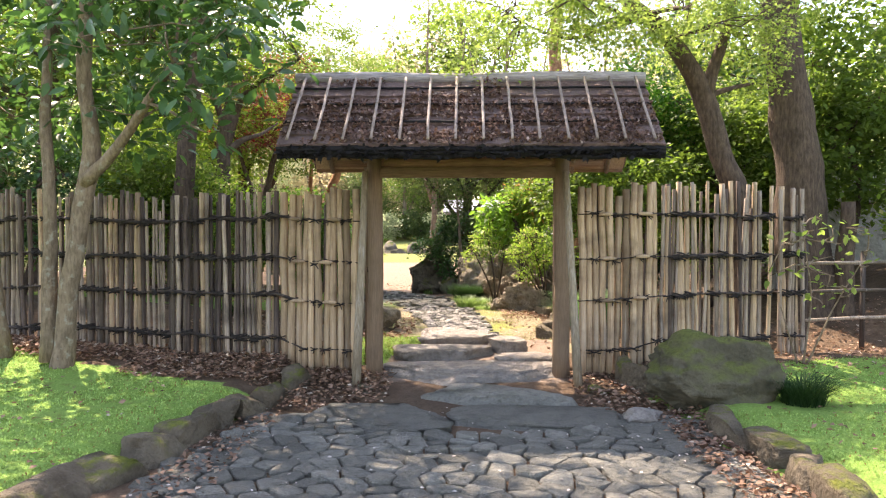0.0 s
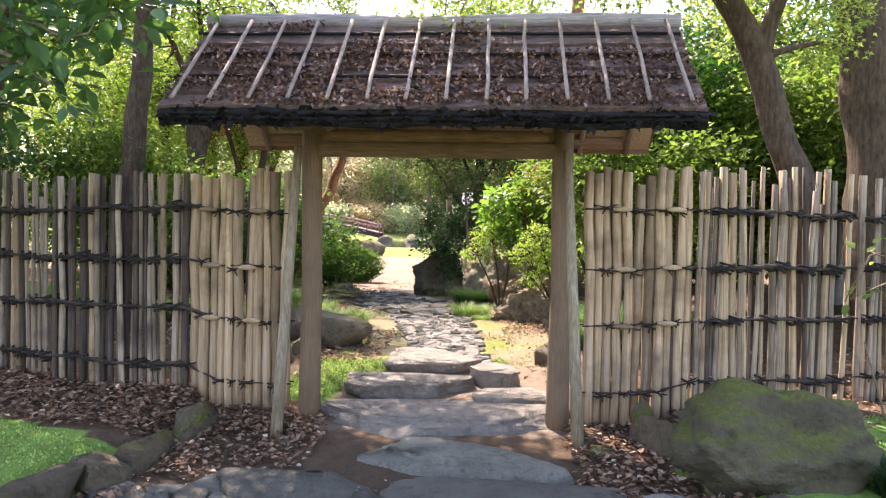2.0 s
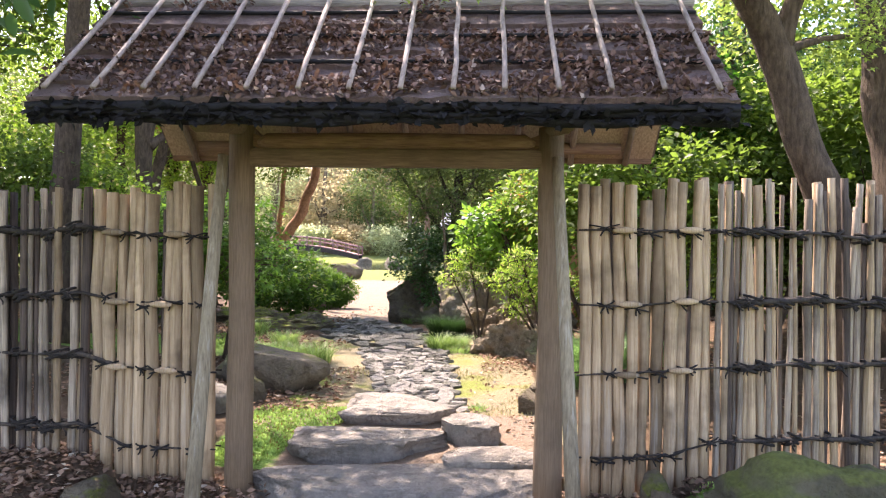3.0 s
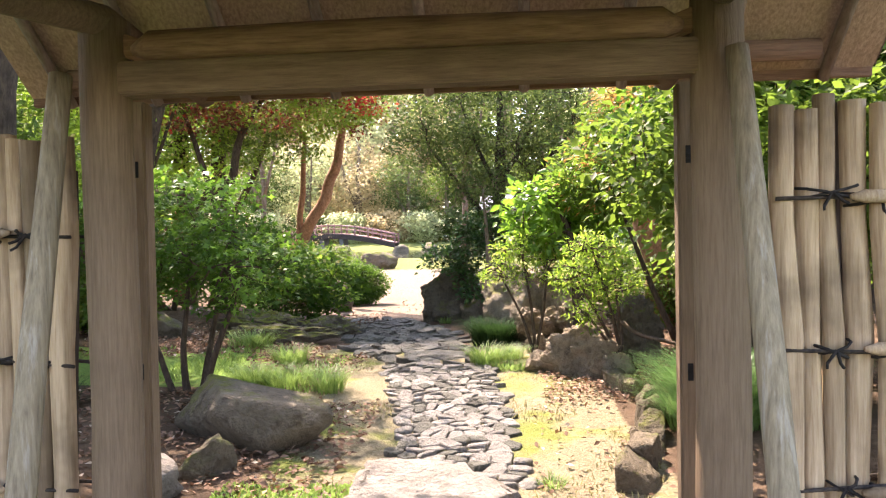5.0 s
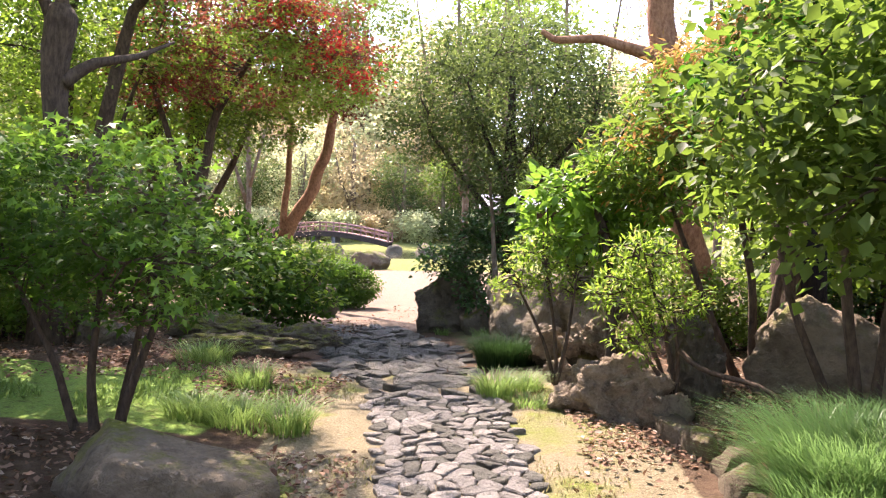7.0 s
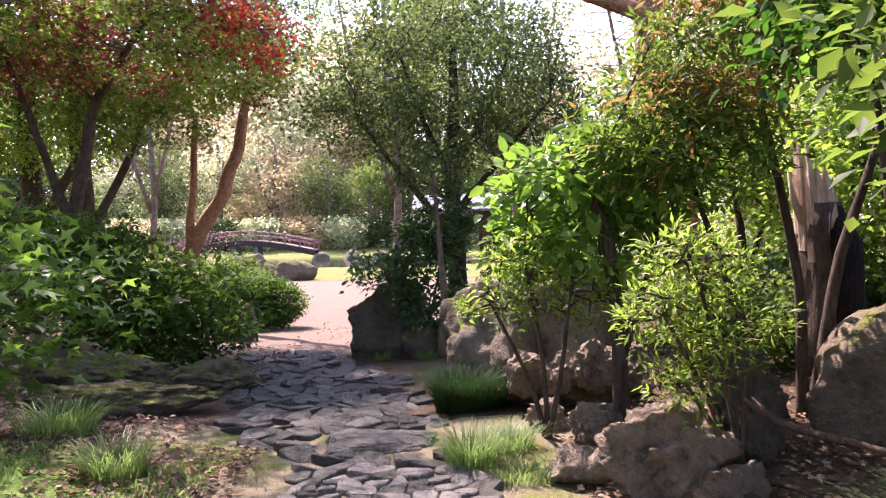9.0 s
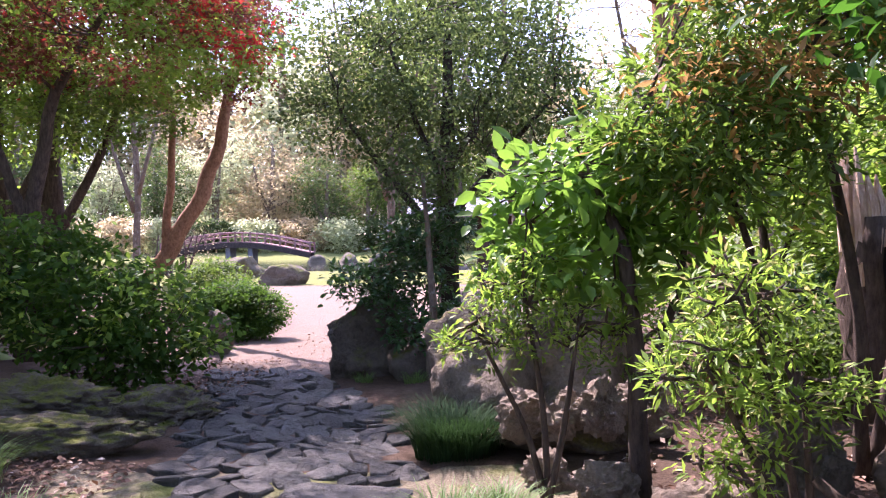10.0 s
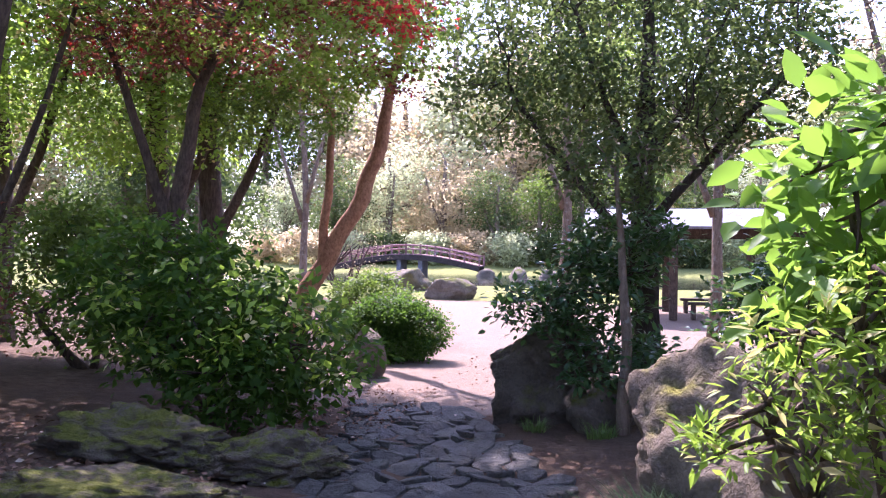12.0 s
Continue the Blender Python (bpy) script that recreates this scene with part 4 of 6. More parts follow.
# ---- kerbs of rough stones ----
def kerb(line, label, seed, width=0.26, height=0.21, length=0.5):
    rng = random.Random(seed)
    root = thing("stone_kerb", (*line[0], gz(*line[0])), label, "kerb")
    for i in range(len(line) - 1):
        a, b = Vector(line[i]), Vector(line[i + 1])
        n = max(1, round((b - a).length / length))
        for k in range(n):
            p = a.lerp(b, (k + 0.5) / n)
            step = (b - a).length / n
            d = b - a
            size = (step * rng.uniform(1.2, 1.34), width * rng.uniform(0.9, 1.15), height * rng.uniform(0.9, 1.1))
            ob = part("kerb_stone", rock_geo(size, seed * 100 + i * 10 + k, cuts=4, rough=0.11, detail=4, sink=0.2, jag=0.05, boxy=0.68), KERB, root)
            ob.matrix_basis = Matrix.Translation(Vector((p.x, p.y, min(gz(p.x - 0.3, p.y), gz(p.x + 0.3, p.y)) - 0.05)) - root.location) @ Matrix.Rotation(math.atan2(d.y, d.x) + rng.uniform(-0.12, 0.12), 4, "Z")
    return root


kerb([(-3.2, -2.5), (-2.95, -0.5), (-2.75, 1.0), (-2.45, 3.0), (-2.2, 4.2), (-1.98, 5.5), (-1.78, 6.3), (-1.58, 7.2)], "low kerb of rounded brown stones beside the moss", 3)
kerb([(2.8, -2.5), (2.6, -0.5), (2.4, 1.0), (2.2, 3.0), (2.1, 4.3), (2.02, 5.2), (1.95, 5.9)], "low kerb of dark stones with fallen leaves", 4, 0.3)
kerb([(1.72, 6.75), (1.6, 7.05), (1.5, 7.3)], "short row of small upright kerb stones", 5, 0.2, 0.3, 0.26)
kerb([(1.0, 9.2), (1.22, 10.1), (1.4, 11.0), (1.3, 11.6), (1.22, 12.1)], "low broken row of pale stones along the bed", 6, 0.2, 0.22, 0.34)

# ---- rocks ----
rock((2.11, 6.32), (1.12, 0.92, 0.55), 3, BOULDER, "large moss-covered boulder beside the paving kerb", 6, cuts=6, rough=0.17, detail=5)
rock((-1.45, 10.1), (1.5, 0.85, 0.5), 8, PLAIN_ROCK, "smooth dark flat-topped boulder beside the path", -8, cuts=13, rough=0.05, jag=0.03, boxy=0.4)
rock((-1.5, 9.4), (0.42, 0.32, 0.24), 9, PLAIN_ROCK, "small rounded rock beside a dark boulder", 30, detail=3)
rock((-1.68, 9.0), (0.5, 0.4, 0.22), 10, SLAB, "small pale flat rock in leaf litter", 70, detail=3)
rock((-0.95, 6.86, 0.0), (0.3, 0.22, 0.1), 11, KERB, "flat foot stone under a leaning pole", 0, detail=3)
rock((1.22, 6.86, 0.0), (0.3, 0.22, 0.1), 12, KERB, "flat foot stone under a leaning pole", 0, detail=3)
rock((1.42, 5.95), (0.5, 0.3, 0.12), 13, SLAB, "flat stone at the edge of the paving", 10, detail=3)
rock((2.68, 13.0), (1.35, 0.9, 0.86), 14, BROWN_ROCK, "big rounded brown boulder under the shrubs", 5)
rock((1.1, 12.45), (0.85, 0.65, 0.52), 15, PITTED_ROCK, "pitted jagged garden rock", 20, jag=0.28, rough=0.2, detail=5)
rock((1.6, 12.9), (0.75, 0.55, 0.72), 16, DARK_ROCK, "dark jagged volcanic rock", 60, jag=0.3, rough=0.2, detail=5)
rock((0.62, 12.75), (0.4, 0.3, 0.22), 17, PITTED_ROCK, "small rough rock at the bed edge", 0, jag=0.25)
rock((1.25, 12.15), (0.5, 0.35, 0.3), 18, PITTED_ROCK, "rough pale rock among roots", 40, jag=0.28)
rock((-0.95, 18.75), (1.3, 1.1, 1.15), 21, DARK_ROCK, "steep dark rock at the end of the path", 15, cuts=9, jag=0.18, rough=0.2, detail=5)
rock((-0.3, 18.4), (0.9, 0.7, 0.6), 22, DARK_ROCK, "dark rock beside a steep rock", 75, cuts=7)
rock((0.3, 15.3), (1.15, 1.1, 1.02), 23, ROUGH_ROCK, "tilted mossy rock beside the stone path", -20, cuts=9, jag=0.09, rough=0.16, detail=5)
rock((1.05, 15.35), (1.2, 0.85, 1.05), 24, ROUGH_ROCK, "brown rock behind lime-green shrubs", 40, cuts=8, jag=0.09, rough=0.15, detail=5)
rock((0.9, 14.58), (1.35, 0.8, 0.4), 25, ROUGH_ROCK, "low brown rock with moss on top", 5, jag=0.12)
for k, (x, y, s) in enumerate(((0.5, 14.34, 0.32), (0.76, 14.24, 0.3), (1.02, 14.26, 0.34), (1.3, 14.36, 0.3), (0.62, 13.85, 0.28), (0.85, 13.45, 0.34))):
    rock((x, y, gz(x, y) + (0.22 if y > 14 else -0.02)), (s * 1.3, s, s * 0.8), 50 + k, PITTED_ROCK, "small pitted rock in a row of rocks", 35 * k, jag=0.3, rough=0.22, cuts=8, group="row of small rocks", detail=4, smooth_it=False)
rock((-2.75, 14.75), (1.6, 0.75, 0.3), 31, BED_ROCK, "long low mossy rock in shade", 12, jag=0.22, rough=0.22, detail=5)
rock((-3.5, 15.9), (1.7, 0.8, 0.36), 32, BED_ROCK, "low dark rock with moss", -10, jag=0.25, rough=0.25, detail=5)
rock((-2.45, 15.9), (1.2, 0.6, 0.3), 33, BED_ROCK, "mossy rock at the edge of the path", 20, jag=0.25, rough=0.22, detail=5)
rock((-4.4, 14.6), (0.9, 0.7, 0.4), 35, PLAIN_ROCK, "dark rock in the shaded bed", 20)
rock((-3.5, 20.9), (0.6, 0.7, 0.72), 34, PLAIN_ROCK, "grey rock beside the clipped bush", 5)
rock((-5.6, 36.0), (1.9, 1.2, 0.75), 36, PLAIN_ROCK, "grey boulder at the edge of the clearing", 5)
rock((-8.0, 39.0), (2.6, 1.5, 0.9), 37, PLAIN_ROCK, "flat grey boulder on the pond bank", 0)
for k, (x, y, s) in enumerate(((-4.2, 47, 1.2), (-2.6, 48, 1.4), (-1.0, 46.5, 1.0), (-6.0, 58, 1.8), (-4.0, 57, 1.6), (-8.0, 59, 1.5), (1.0, 45, 1.2))):
    rock((x, y, 0.0), (s * 1.0, s * 0.7, s * 0.55), 60 + k, PLAIN_ROCK, "pale rock at the pond's edge", 40 * k, group="rocks round the pond", detail=3)


# ---- step stones in the gateway ----
def slab(x0, y0, x1, y1, z, thick, seed, label, stone=None):
    rng = random.Random(seed)
    cx, cy = (x0 + x1) / 2, (y0 + y1) / 2
    g = rock_geo((x1 - x0, y1 - y0, thick), seed + 400, cuts=4, rough=0.15, detail=5, sink=0.5, jag=0.06, boxy=0.64)
    top = sorted(v[2] for v in g.v)[int(0.7 * len(g.v))]
    g.v = [(a, b, (c if c < top else top + 0.25 * (c - top)) - top) for a, b, c in g.v]
    ob = part("step_stone", g, stone or SLAB)
    ob.location = (cx, cy, z)
    ob.rotation_euler.z = radians(rng.uniform(-4, 4))
    return tagged(ob, label, "stone", "step stones through the gateway")


slab(-0.44, 6.28, 0.94, 6.94, 0.075, 0.16, 1, "broad flat step stone before the gate", COBBLE)
slab(-0.84, 6.96, 1.0, 7.78, 0.15, 0.2, 2, "broad sunlit threshold stone between the gate posts")
slab(-0.8, 7.86, 0.32, 8.62, 0.22, 0.22, 3, "long flat step stone behind the threshold")
slab(-0.55, 8.66, 0.45, 9.4, 0.28, 0.25, 4, "thick flat step stone at the head of the path")
slab(0.18, 8.3, 0.7, 8.85, 0.28, 0.25, 5, "blocky reddish-brown step stone")
slab(0.3, 7.7, 0.95, 8.25, 0.2, 0.15, 6, "low pale flat stone beside the steps")
slab(-1.2, 5.5, -0.1, 6.36, 0.03, 0.1, 7, "large flat slab set in the paving", COBBLE)
slab(-0.14, 5.5, 1.28, 6.3, 0.03, 0.1, 8, "large flat slab set in the paving", COBBLE)
# this slab takes the stone colour with the shade painted in
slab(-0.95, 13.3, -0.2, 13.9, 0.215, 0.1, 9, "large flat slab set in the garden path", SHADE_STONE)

# ---- the bridge over the pond ----
def build_bridge():
    x0, x1, y = -18.6, -8.6, 60.0
    bridge = thing("arched_bridge", ((x0 + x1) / 2, y, 0.3), "faded red wooden arched footbridge over the pond", "bridge")
    o = bridge.location

    def arch(t):
        return Vector((x0 + (x1 - x0) * t, y, 0.95 + 0.75 * math.sin(math.pi * t))) - o

    for dy in (-0.9, 0.9):
        g = Geo()
        ring = []
        for i in range(25):
            p = arch(i / 24)
            ring += [p + Vector((0, dy - 0.08, -0.03)), p + Vector((0, dy + 0.08, -0.03)), p + Vector((0, dy + 0.08, -0.38)), p + Vector((0, dy - 0.08, -0.38))]
        g.add(ring, [(i * 4 + k, i * 4 + (k + 1) % 4, i * 4 + 4 + (k + 1) % 4, i * 4 + 4 + k) for i in range(24) for k in range(4)] + [(3, 2, 1, 0), (96, 97, 98, 99)])
        part("girder", g, BARK_DARK, bridge, "dark curved side girder", smooth=False)
        for h, r in ((0.62, 0.05), (0.36, 0.035)):
            g = Geo()
            g.tube([arch(i / 20) + Vector((0, dy, h)) for i in range(21)], r, 8)
            part("handrail", g, LACQUER, bridge)
        for i in range(0, 21, 2):
            p = arch(i / 20) + Vector((0, dy, 0))
            g = Geo()
            g.box(p + Vector((0, 0, 0.33)), (0.11, 0.11, 0.78), None, 0.012)
            part("rail_post", g, LACQUER, bridge)
    for i in range(40):
        a, b = arch(i / 40), arch((i + 1) / 40)
        d = b - a
        g = Geo()
        g.box((a + b) / 2, (d.length * 0.94, 1.9, 0.06), Matrix.Rotation(-math.atan2(d.z, d.x), 4, "Y"))
        part("deck_plank", g, LACQUER, bridge, smooth=False)
    for dx in (-0.25, 0.25):
        g = Geo()
        g.box(Vector((-13.4 + dx * 3, y, 0.5)) - o, (0.3, 1.6, 1.7), None, 0.02)
        part("pier", g, PIER, bridge, "dark grey bridge pier")


build_bridge()


# ---- the pavilion beyond the clearing ----
def build_pavilion():
    x0, x1, y0, y1 = 1.35, 4.4, 31.0, 33.6
    base = gz(3, 32)
    pav = thing("garden_pavilion", ((x0 + x1) / 2, (y0 + y1) / 2, base), "open timber garden shelter with a grey sheet roof", "pavilion")
    o = pav.location
    for x in (x0, x1 - 0.75):
        for y in (y0, y1):
            g = Geo()
            g.box(Vector((x, y, base + 1.15)) - o, (0.2, 0.2, 2.3), None, 0.015)
            part("post", g, BARK, pav)
    for y in (y0, y1):
        g = Geo()
        g.box(Vector(((x0 + x1) / 2, y, base + 2.25)) - o, (x1 - x0 + 0.6, 0.16, 0.2), None, 0.015)
        part("beam", g, BARK, pav)
    for side in (-1, 1):
        g = Geo()
        g.box(Vector((1.85, (y0 + y1) / 2 + side * 0.95, base + 2.63)) - o, (5.5, 2.05, 0.07), Matrix.Rotation(-side * 0.28, 4, "X"), 0.01)
        part("roof", g, ROOF_SHEET, pav, "pale grey sheet roof")
    for y in (y0 + 0.3, y1 - 0.3):
        g = Geo()
        g.box(Vector(((x0 + x1) / 2 - 0.2, y, base + 0.42)) - o, (1.9, 0.4, 0.07), None, 0.01)
        for x in (-1.0, 0.55):
            g.box(Vector(((x0 + x1) / 2 + x, y, base + 0.2)) - o, (0.1, 0.34, 0.4), None, 0.01)
        part("bench", g, BARK, pav)


build_pavilion()

# ---- grey garden wall and the low rail fence ----
wall = Geo()
wall.box((0, 0, 0.75), (9.0, 0.2, 1.9), None, 0.015)
WALL_STONE = stone_mat("stained_grey_render", (0.22, 0.22, 0.21), (0.4, 0.4, 0.38), moss=0.0, per_object=0.0, scale=0.8, lichen=0.4)
w = part("wall_garden", wall, WALL_STONE)
w.location = (9.3, 11.6, 0.7)
tagged(w, "stained grey garden wall behind the trees", "wall", kind="structure")


def rail_fence():
    x0, x1, y0, y1 = 3.75, 8.5, 8.25, 8.9
    root = thing("rail_fence", (x0, y0, gz(x0, y0)), "low open fence of thin bamboo rails tied to posts", "fence")
    o = root.location
    for k in range(8):
        t = k / 7
        x, y = x0 + (x1 - x0) * t, y0 + (y1 - y0) * t
        g = Geo()
        h = 1.25 if k % 2 == 0 else 1.1
        g.tube([Vector((x, y, gz(x, y) - 0.1)) - o, Vector((x + 0.01, y, gz(x, y) + h)) - o], 0.028, 8, 0.15, k)
        part("fence_post", g, STICK_DARK, root)
    for z in (0.35, 0.66, 0.97):
        g = Geo()
        g.tube([Vector((x0 + (x1 - x0) * i / 8, y0 + (y1 - y0) * i / 8 - 0.04, gz(x0 + (x1 - x0) * i / 8, y0 + (y1 - y0) * i / 8) + z + 0.02 * math.sin(i * 1.7 + z))) - o for i in range(9)], 0.02, 8, 0.15, z)
        part("bamboo_rail", g, STICK_GREY, root)


rail_fence()

# ---- trees and shrubs before the gate ----
tree("camellia_tree", (-3.75, 6.75), [
    [(-3.78, 6.75, 0.1, 0.095), (-3.66, 6.72, 1.0, 0.085), (-3.44, 6.7, 2.24, 0.078), (-3.46, 6.65, 3.0, 0.06), (-3.4, 6.6, 4.4, 0.05)],
    [(-3.88, 6.78, 0.3, 0.075), (-3.88, 6.8, 1.67, 0.062), (-3.95, 6.85, 2.6, 0.055), (-3.9, 6.9, 4.2, 0.035)],
    [(-3.5, 6.7, 1.95, 0.055), (-3.0, 6.55, 2.45, 0.045), (-2.5, 6.3, 2.95, 0.035)],
    [(-4.4, 6.9, 0.3, 0.07), (-4.6, 6.9, 2.0, 0.05), (-4.7, 6.9, 3.8, 0.03)]],
    [((-4.4, 7.5, 3.6), (1.7, 0.9, 1.15)), ((-2.85, 6.6, 3.35), (0.95, 0.9, 0.85)), ((-2.1, 6.3, 2.95), (0.55, 0.6, 0.6)), ((-5.2, 6.8, 2.6), (0.8, 0.8, 0.8)), ((-3.2, 7.0, 4.3), (1.7, 1.1, 0.7)), ((-3.6, 7.5, 2.65), (0.8, 0.5, 0.35))],
    LEAF_CAMELLIA, "camellia tree with forked pale trunk and glossy dark leaves", clumps=390, per=11, clump_size=0.34, leaf_size=0.155, shape="oval", bark=BARK_PALE, seed=2, limbs=26, twigs=120, droop=0.25, shell=0.35)
tree("leaning_maple", (3.25, 8.6), [
    [(3.3, 8.6, 0.1, 0.17), (3.2, 8.6, 1.2, 0.15), (3.12, 8.6, 2.0, 0.14), (2.9, 8.6, 2.5, 0.13), (2.72, 8.6, 3.2, 0.12), (2.25, 8.5, 3.8, 0.1), (1.6, 8.2, 4.2, 0.06)],
    [(2.75, 8.6, 3.1, 0.08), (2.95, 8.5, 3.8, 0.06), (3.0, 8.2, 4.6, 0.04)]],
    [((1.9, 7.8, 3.85), (1.0, 0.8, 0.5)), ((0.6, 7.4, 3.75), (0.8, 0.7, 0.42)), ((0.15, 7.2, 3.2), (0.35, 0.3, 0.26)), ((3.1, 9.0, 3.6), (0.8, 0.5, 0.6)), ((1.3, 7.4, 3.6), (0.8, 0.6, 0.4)), ((3.2, 8.1, 4.0), (0.8, 0.7, 0.4))],
    LEAF_MAPLE, "leaning maple with fine light green leaves", clumps=400, per=34, clump_size=0.28, leaf_size=0.06, shape="star", seed=3, limbs=20, twigs=90, flat=0.4, droop=0.3)
tree("old_tree", (4.45, 9.6), [[(4.5, 9.6, 0.0, 0.42), (4.35, 9.6, 1.4, 0.32), (4.25, 9.6, 2.6, 0.28), (4.05, 9.6, 3.6, 0.25), (3.9, 9.6, 6.5, 0.2)], [(4.7, 9.3, 0.3, 0.12), (4.72, 9.25, 1.3, 0.11), (4.7, 9.2, 1.9, 0.08)]],
     [((4.4, 10.0, 6.4), (2.6, 2.4, 1.3)), ((3.2, 9.6, 3.7), (0.5, 0.4, 0.35))], LEAF_GREEN, "thick-trunked old tree behind the fence", clumps=330, per=32, clump_size=0.4, leaf_size=0.1, seed=4, limb_from=0.7)
tree("sapling", (3.3, 7.3), [[(3.3, 7.3, 0.1, 0.012), (3.35, 7.2, 0.9, 0.008), (3.2, 7.1, 1.6, 0.004)], [(3.3, 7.3, 0.1, 0.012), (3.55, 7.2, 0.8, 0.008), (3.8, 7.1, 1.3, 0.004)], [(3.3, 7.3, 0.1, 0.01), (3.05, 7.2, 0.8, 0.006)]],
     [((3.4, 7.1, 1.25), (0.55, 0.4, 0.5))], LEAF_MAPLE, "thin sparse sapling with few pale leaves", "sapling", clumps=42, per=2, clump_size=0.12, leaf_size=0.09, shape="oval", seed=14, limbs=16, twigs=24, limb_from=0.25, bark=BARK_PALE)
tuft(2.75, 6.05, 0.16, 0.34, 420, GRASS_DARK, "dark lily-turf clump beside a mossy boulder", 3, lean=0.9)

# ---- behind the fence ----
def backdrop_shrub(name, x, y, z, r, leaf, label, seed, clumps=200, per=30, size=0.09, shape="small", stems=3, group="", category="shrub", bark=None):
    rng = random.Random(seed)
    g0 = gz(x, y)
    trunks = [[(x + rng.uniform(-0.15, 0.15), y + rng.uniform(-0.1, 0.1), g0 - 0.05, 0.05), (x + rng.uniform(-0.5, 0.5) * r[0], y + rng.uniform(-0.3, 0.3), g0 + 0.6 * (z - g0), 0.035), (x + rng.uniform(-0.7, 0.7) * r[0], y, z + 0.2 * r[2], 0.018)] for _ in range(stems)]
    blobs = [((x, y, z), r)] + [((x + rng.uniform(-0.7, 0.7) * r[0], y + rng.uniform(-0.5, 0.5) * r[1], z + rng.uniform(-0.5, 0.6) * r[2]), (r[0] * 0.55, r[1] * 0.55, r[2] * 0.5)) for _ in range(4)]
    return tree(name, (x, y), trunks, blobs, leaf, label, category, clumps, per, 0.3 * (sum(r) / 3) ** 0.5, size, shape, bark or BARK, seed, limbs=10, twigs=40, limb_from=0.35, group=group)


backdrop_shrub("green_shrub", -5.0, 12.4, 2.2, (1.3, 0.9, 0.9), LEAF_GREEN, "leafy green shrub behind the fence", 102)
backdrop_shrub("green_shrub", -7.0, 11.2, 2.2, (1.6, 1.0, 1.1), LEAF_CAMELLIA, "dark glossy shrub behind the fence", 103, size=0.11)
backdrop_shrub("camellia_bush", 5.3, 10.7, 3.2, (1.2, 0.9, 1.7), LEAF_GREEN, "tall leafy camellia bush behind the fence", 104, 320, 28, 0.12)
backdrop_shrub("camellia_bush", 7.4, 9.7, 2.6, (1.1, 0.9, 1.3), LEAF_GREEN, "green bush beside the garden wall", 105, 260, 28, 0.11)
backdrop_shrub("lime_shrub", 6.0, 9.4, 1.9, (0.7, 0.5, 0.5), LEAF_LIME, "yellow-green shrub before the wall", 106, 130, 26, 0.08)
backdrop_shrub("green_shrub", 2.2, 10.6, 2.1, (1.1, 0.7, 0.8), LEAF_GREEN, "green shrub seen over the bamboo fence", 107, 260, 28, 0.09)
backdrop_shrub("green_shrub", 3.9, 11.6, 2.5, (1.2, 0.9, 1.2), LEAF_GREEN, "leafy shrub behind the leaning maple", 108, 300, 28, 0.1)
# last two crown blobs hang out of view, added to shade the paving
tree("shade_tree", (-4.6, 11.8), [[(-4.6, 11.8, 0.2, 0.2), (-4.5, 11.7, 2.5, 0.16), (-4.1, 11.4, 5.0, 0.1), (-3.8, 11.0, 7.0, 0.05)]],
     [((-3.4, 10.6, 6.2), (2.2, 1.6, 1.1)), ((-5.6, 12.6, 5.7), (1.6, 1.5, 1.0)), ((-2.4, 9.3, 6.1), (1.6, 0.6, 0.4)), ((-2.6, 7.9, 6.4), (1.9, 0.8, 0.4))], LEAF_GREEN, "tall leafy tree behind the fence, unseen crown added for shade", clumps=560, per=34, clump_size=0.4, leaf_size=0.1, seed=15, limb_from=0.6)
tree("shade_tree", (-7.6, 13.0), [[(-7.6, 13.0, 0.2, 0.22), (-7.5, 13.0, 2.5, 0.18), (-7.2, 12.8, 6.0, 0.1)]],
     [((-7.2, 12.6, 5.6), (2.4, 2.2, 1.8)), ((-8.6, 13, 4.2), (1.6, 1.6, 1.1))], LEAF_GREEN, "leafy spreading tree behind the fence", clumps=280, per=34, clump_size=0.45, leaf_size=0.12, seed=16, limb_from=0.5)

# ---- inside the garden ----
tree("maple_shrub", (-2.4, 11.2), [
    [(-2.45, 11.2, 0.2, 0.035), (-2.48, 11.2, 0.7, 0.028), (-2.4, 11.2, 1.4, 0.015)], [(-2.3, 11.15, 0.2, 0.035), (-2.15, 11.15, 0.7, 0.026), (-1.9, 11.1, 1.3, 0.014)],
    [(-2.55, 11.2, 0.2, 0.03), (-2.75, 11.25, 0.7, 0.024), (-3.1, 11.3, 1.3, 0.014)], [(-2.35, 11.25, 0.2, 0.03), (-2.3, 11.4, 0.8, 0.024), (-2.2, 11.5, 1.5, 0.014)]],
    [((-2.7, 11.3, 1.65), (0.95, 0.8, 0.5)), ((-2.0, 11.15, 1.35), (0.6, 0.6, 0.4)), ((-3.2, 11.3, 1.35), (0.7, 0.65, 0.4))],
    LEAF_SHRUB, "dense green many-stemmed shrub", "shrub", clumps=250, per=26, clump_size=0.25, leaf_size=0.075, shape="star", seed=5, limb_from=0.35, limbs=24, twigs=110, flat=0.3,
    # brighter leaves at top and right stand in for sunlit tips
    extra=[(LEAF_BROAD, 46, [((-1.8, 11.0, 1.4), (0.5, 0.5, 0.35)), ((-2.4, 10.9, 1.9), (0.8, 0.6, 0.3))])])
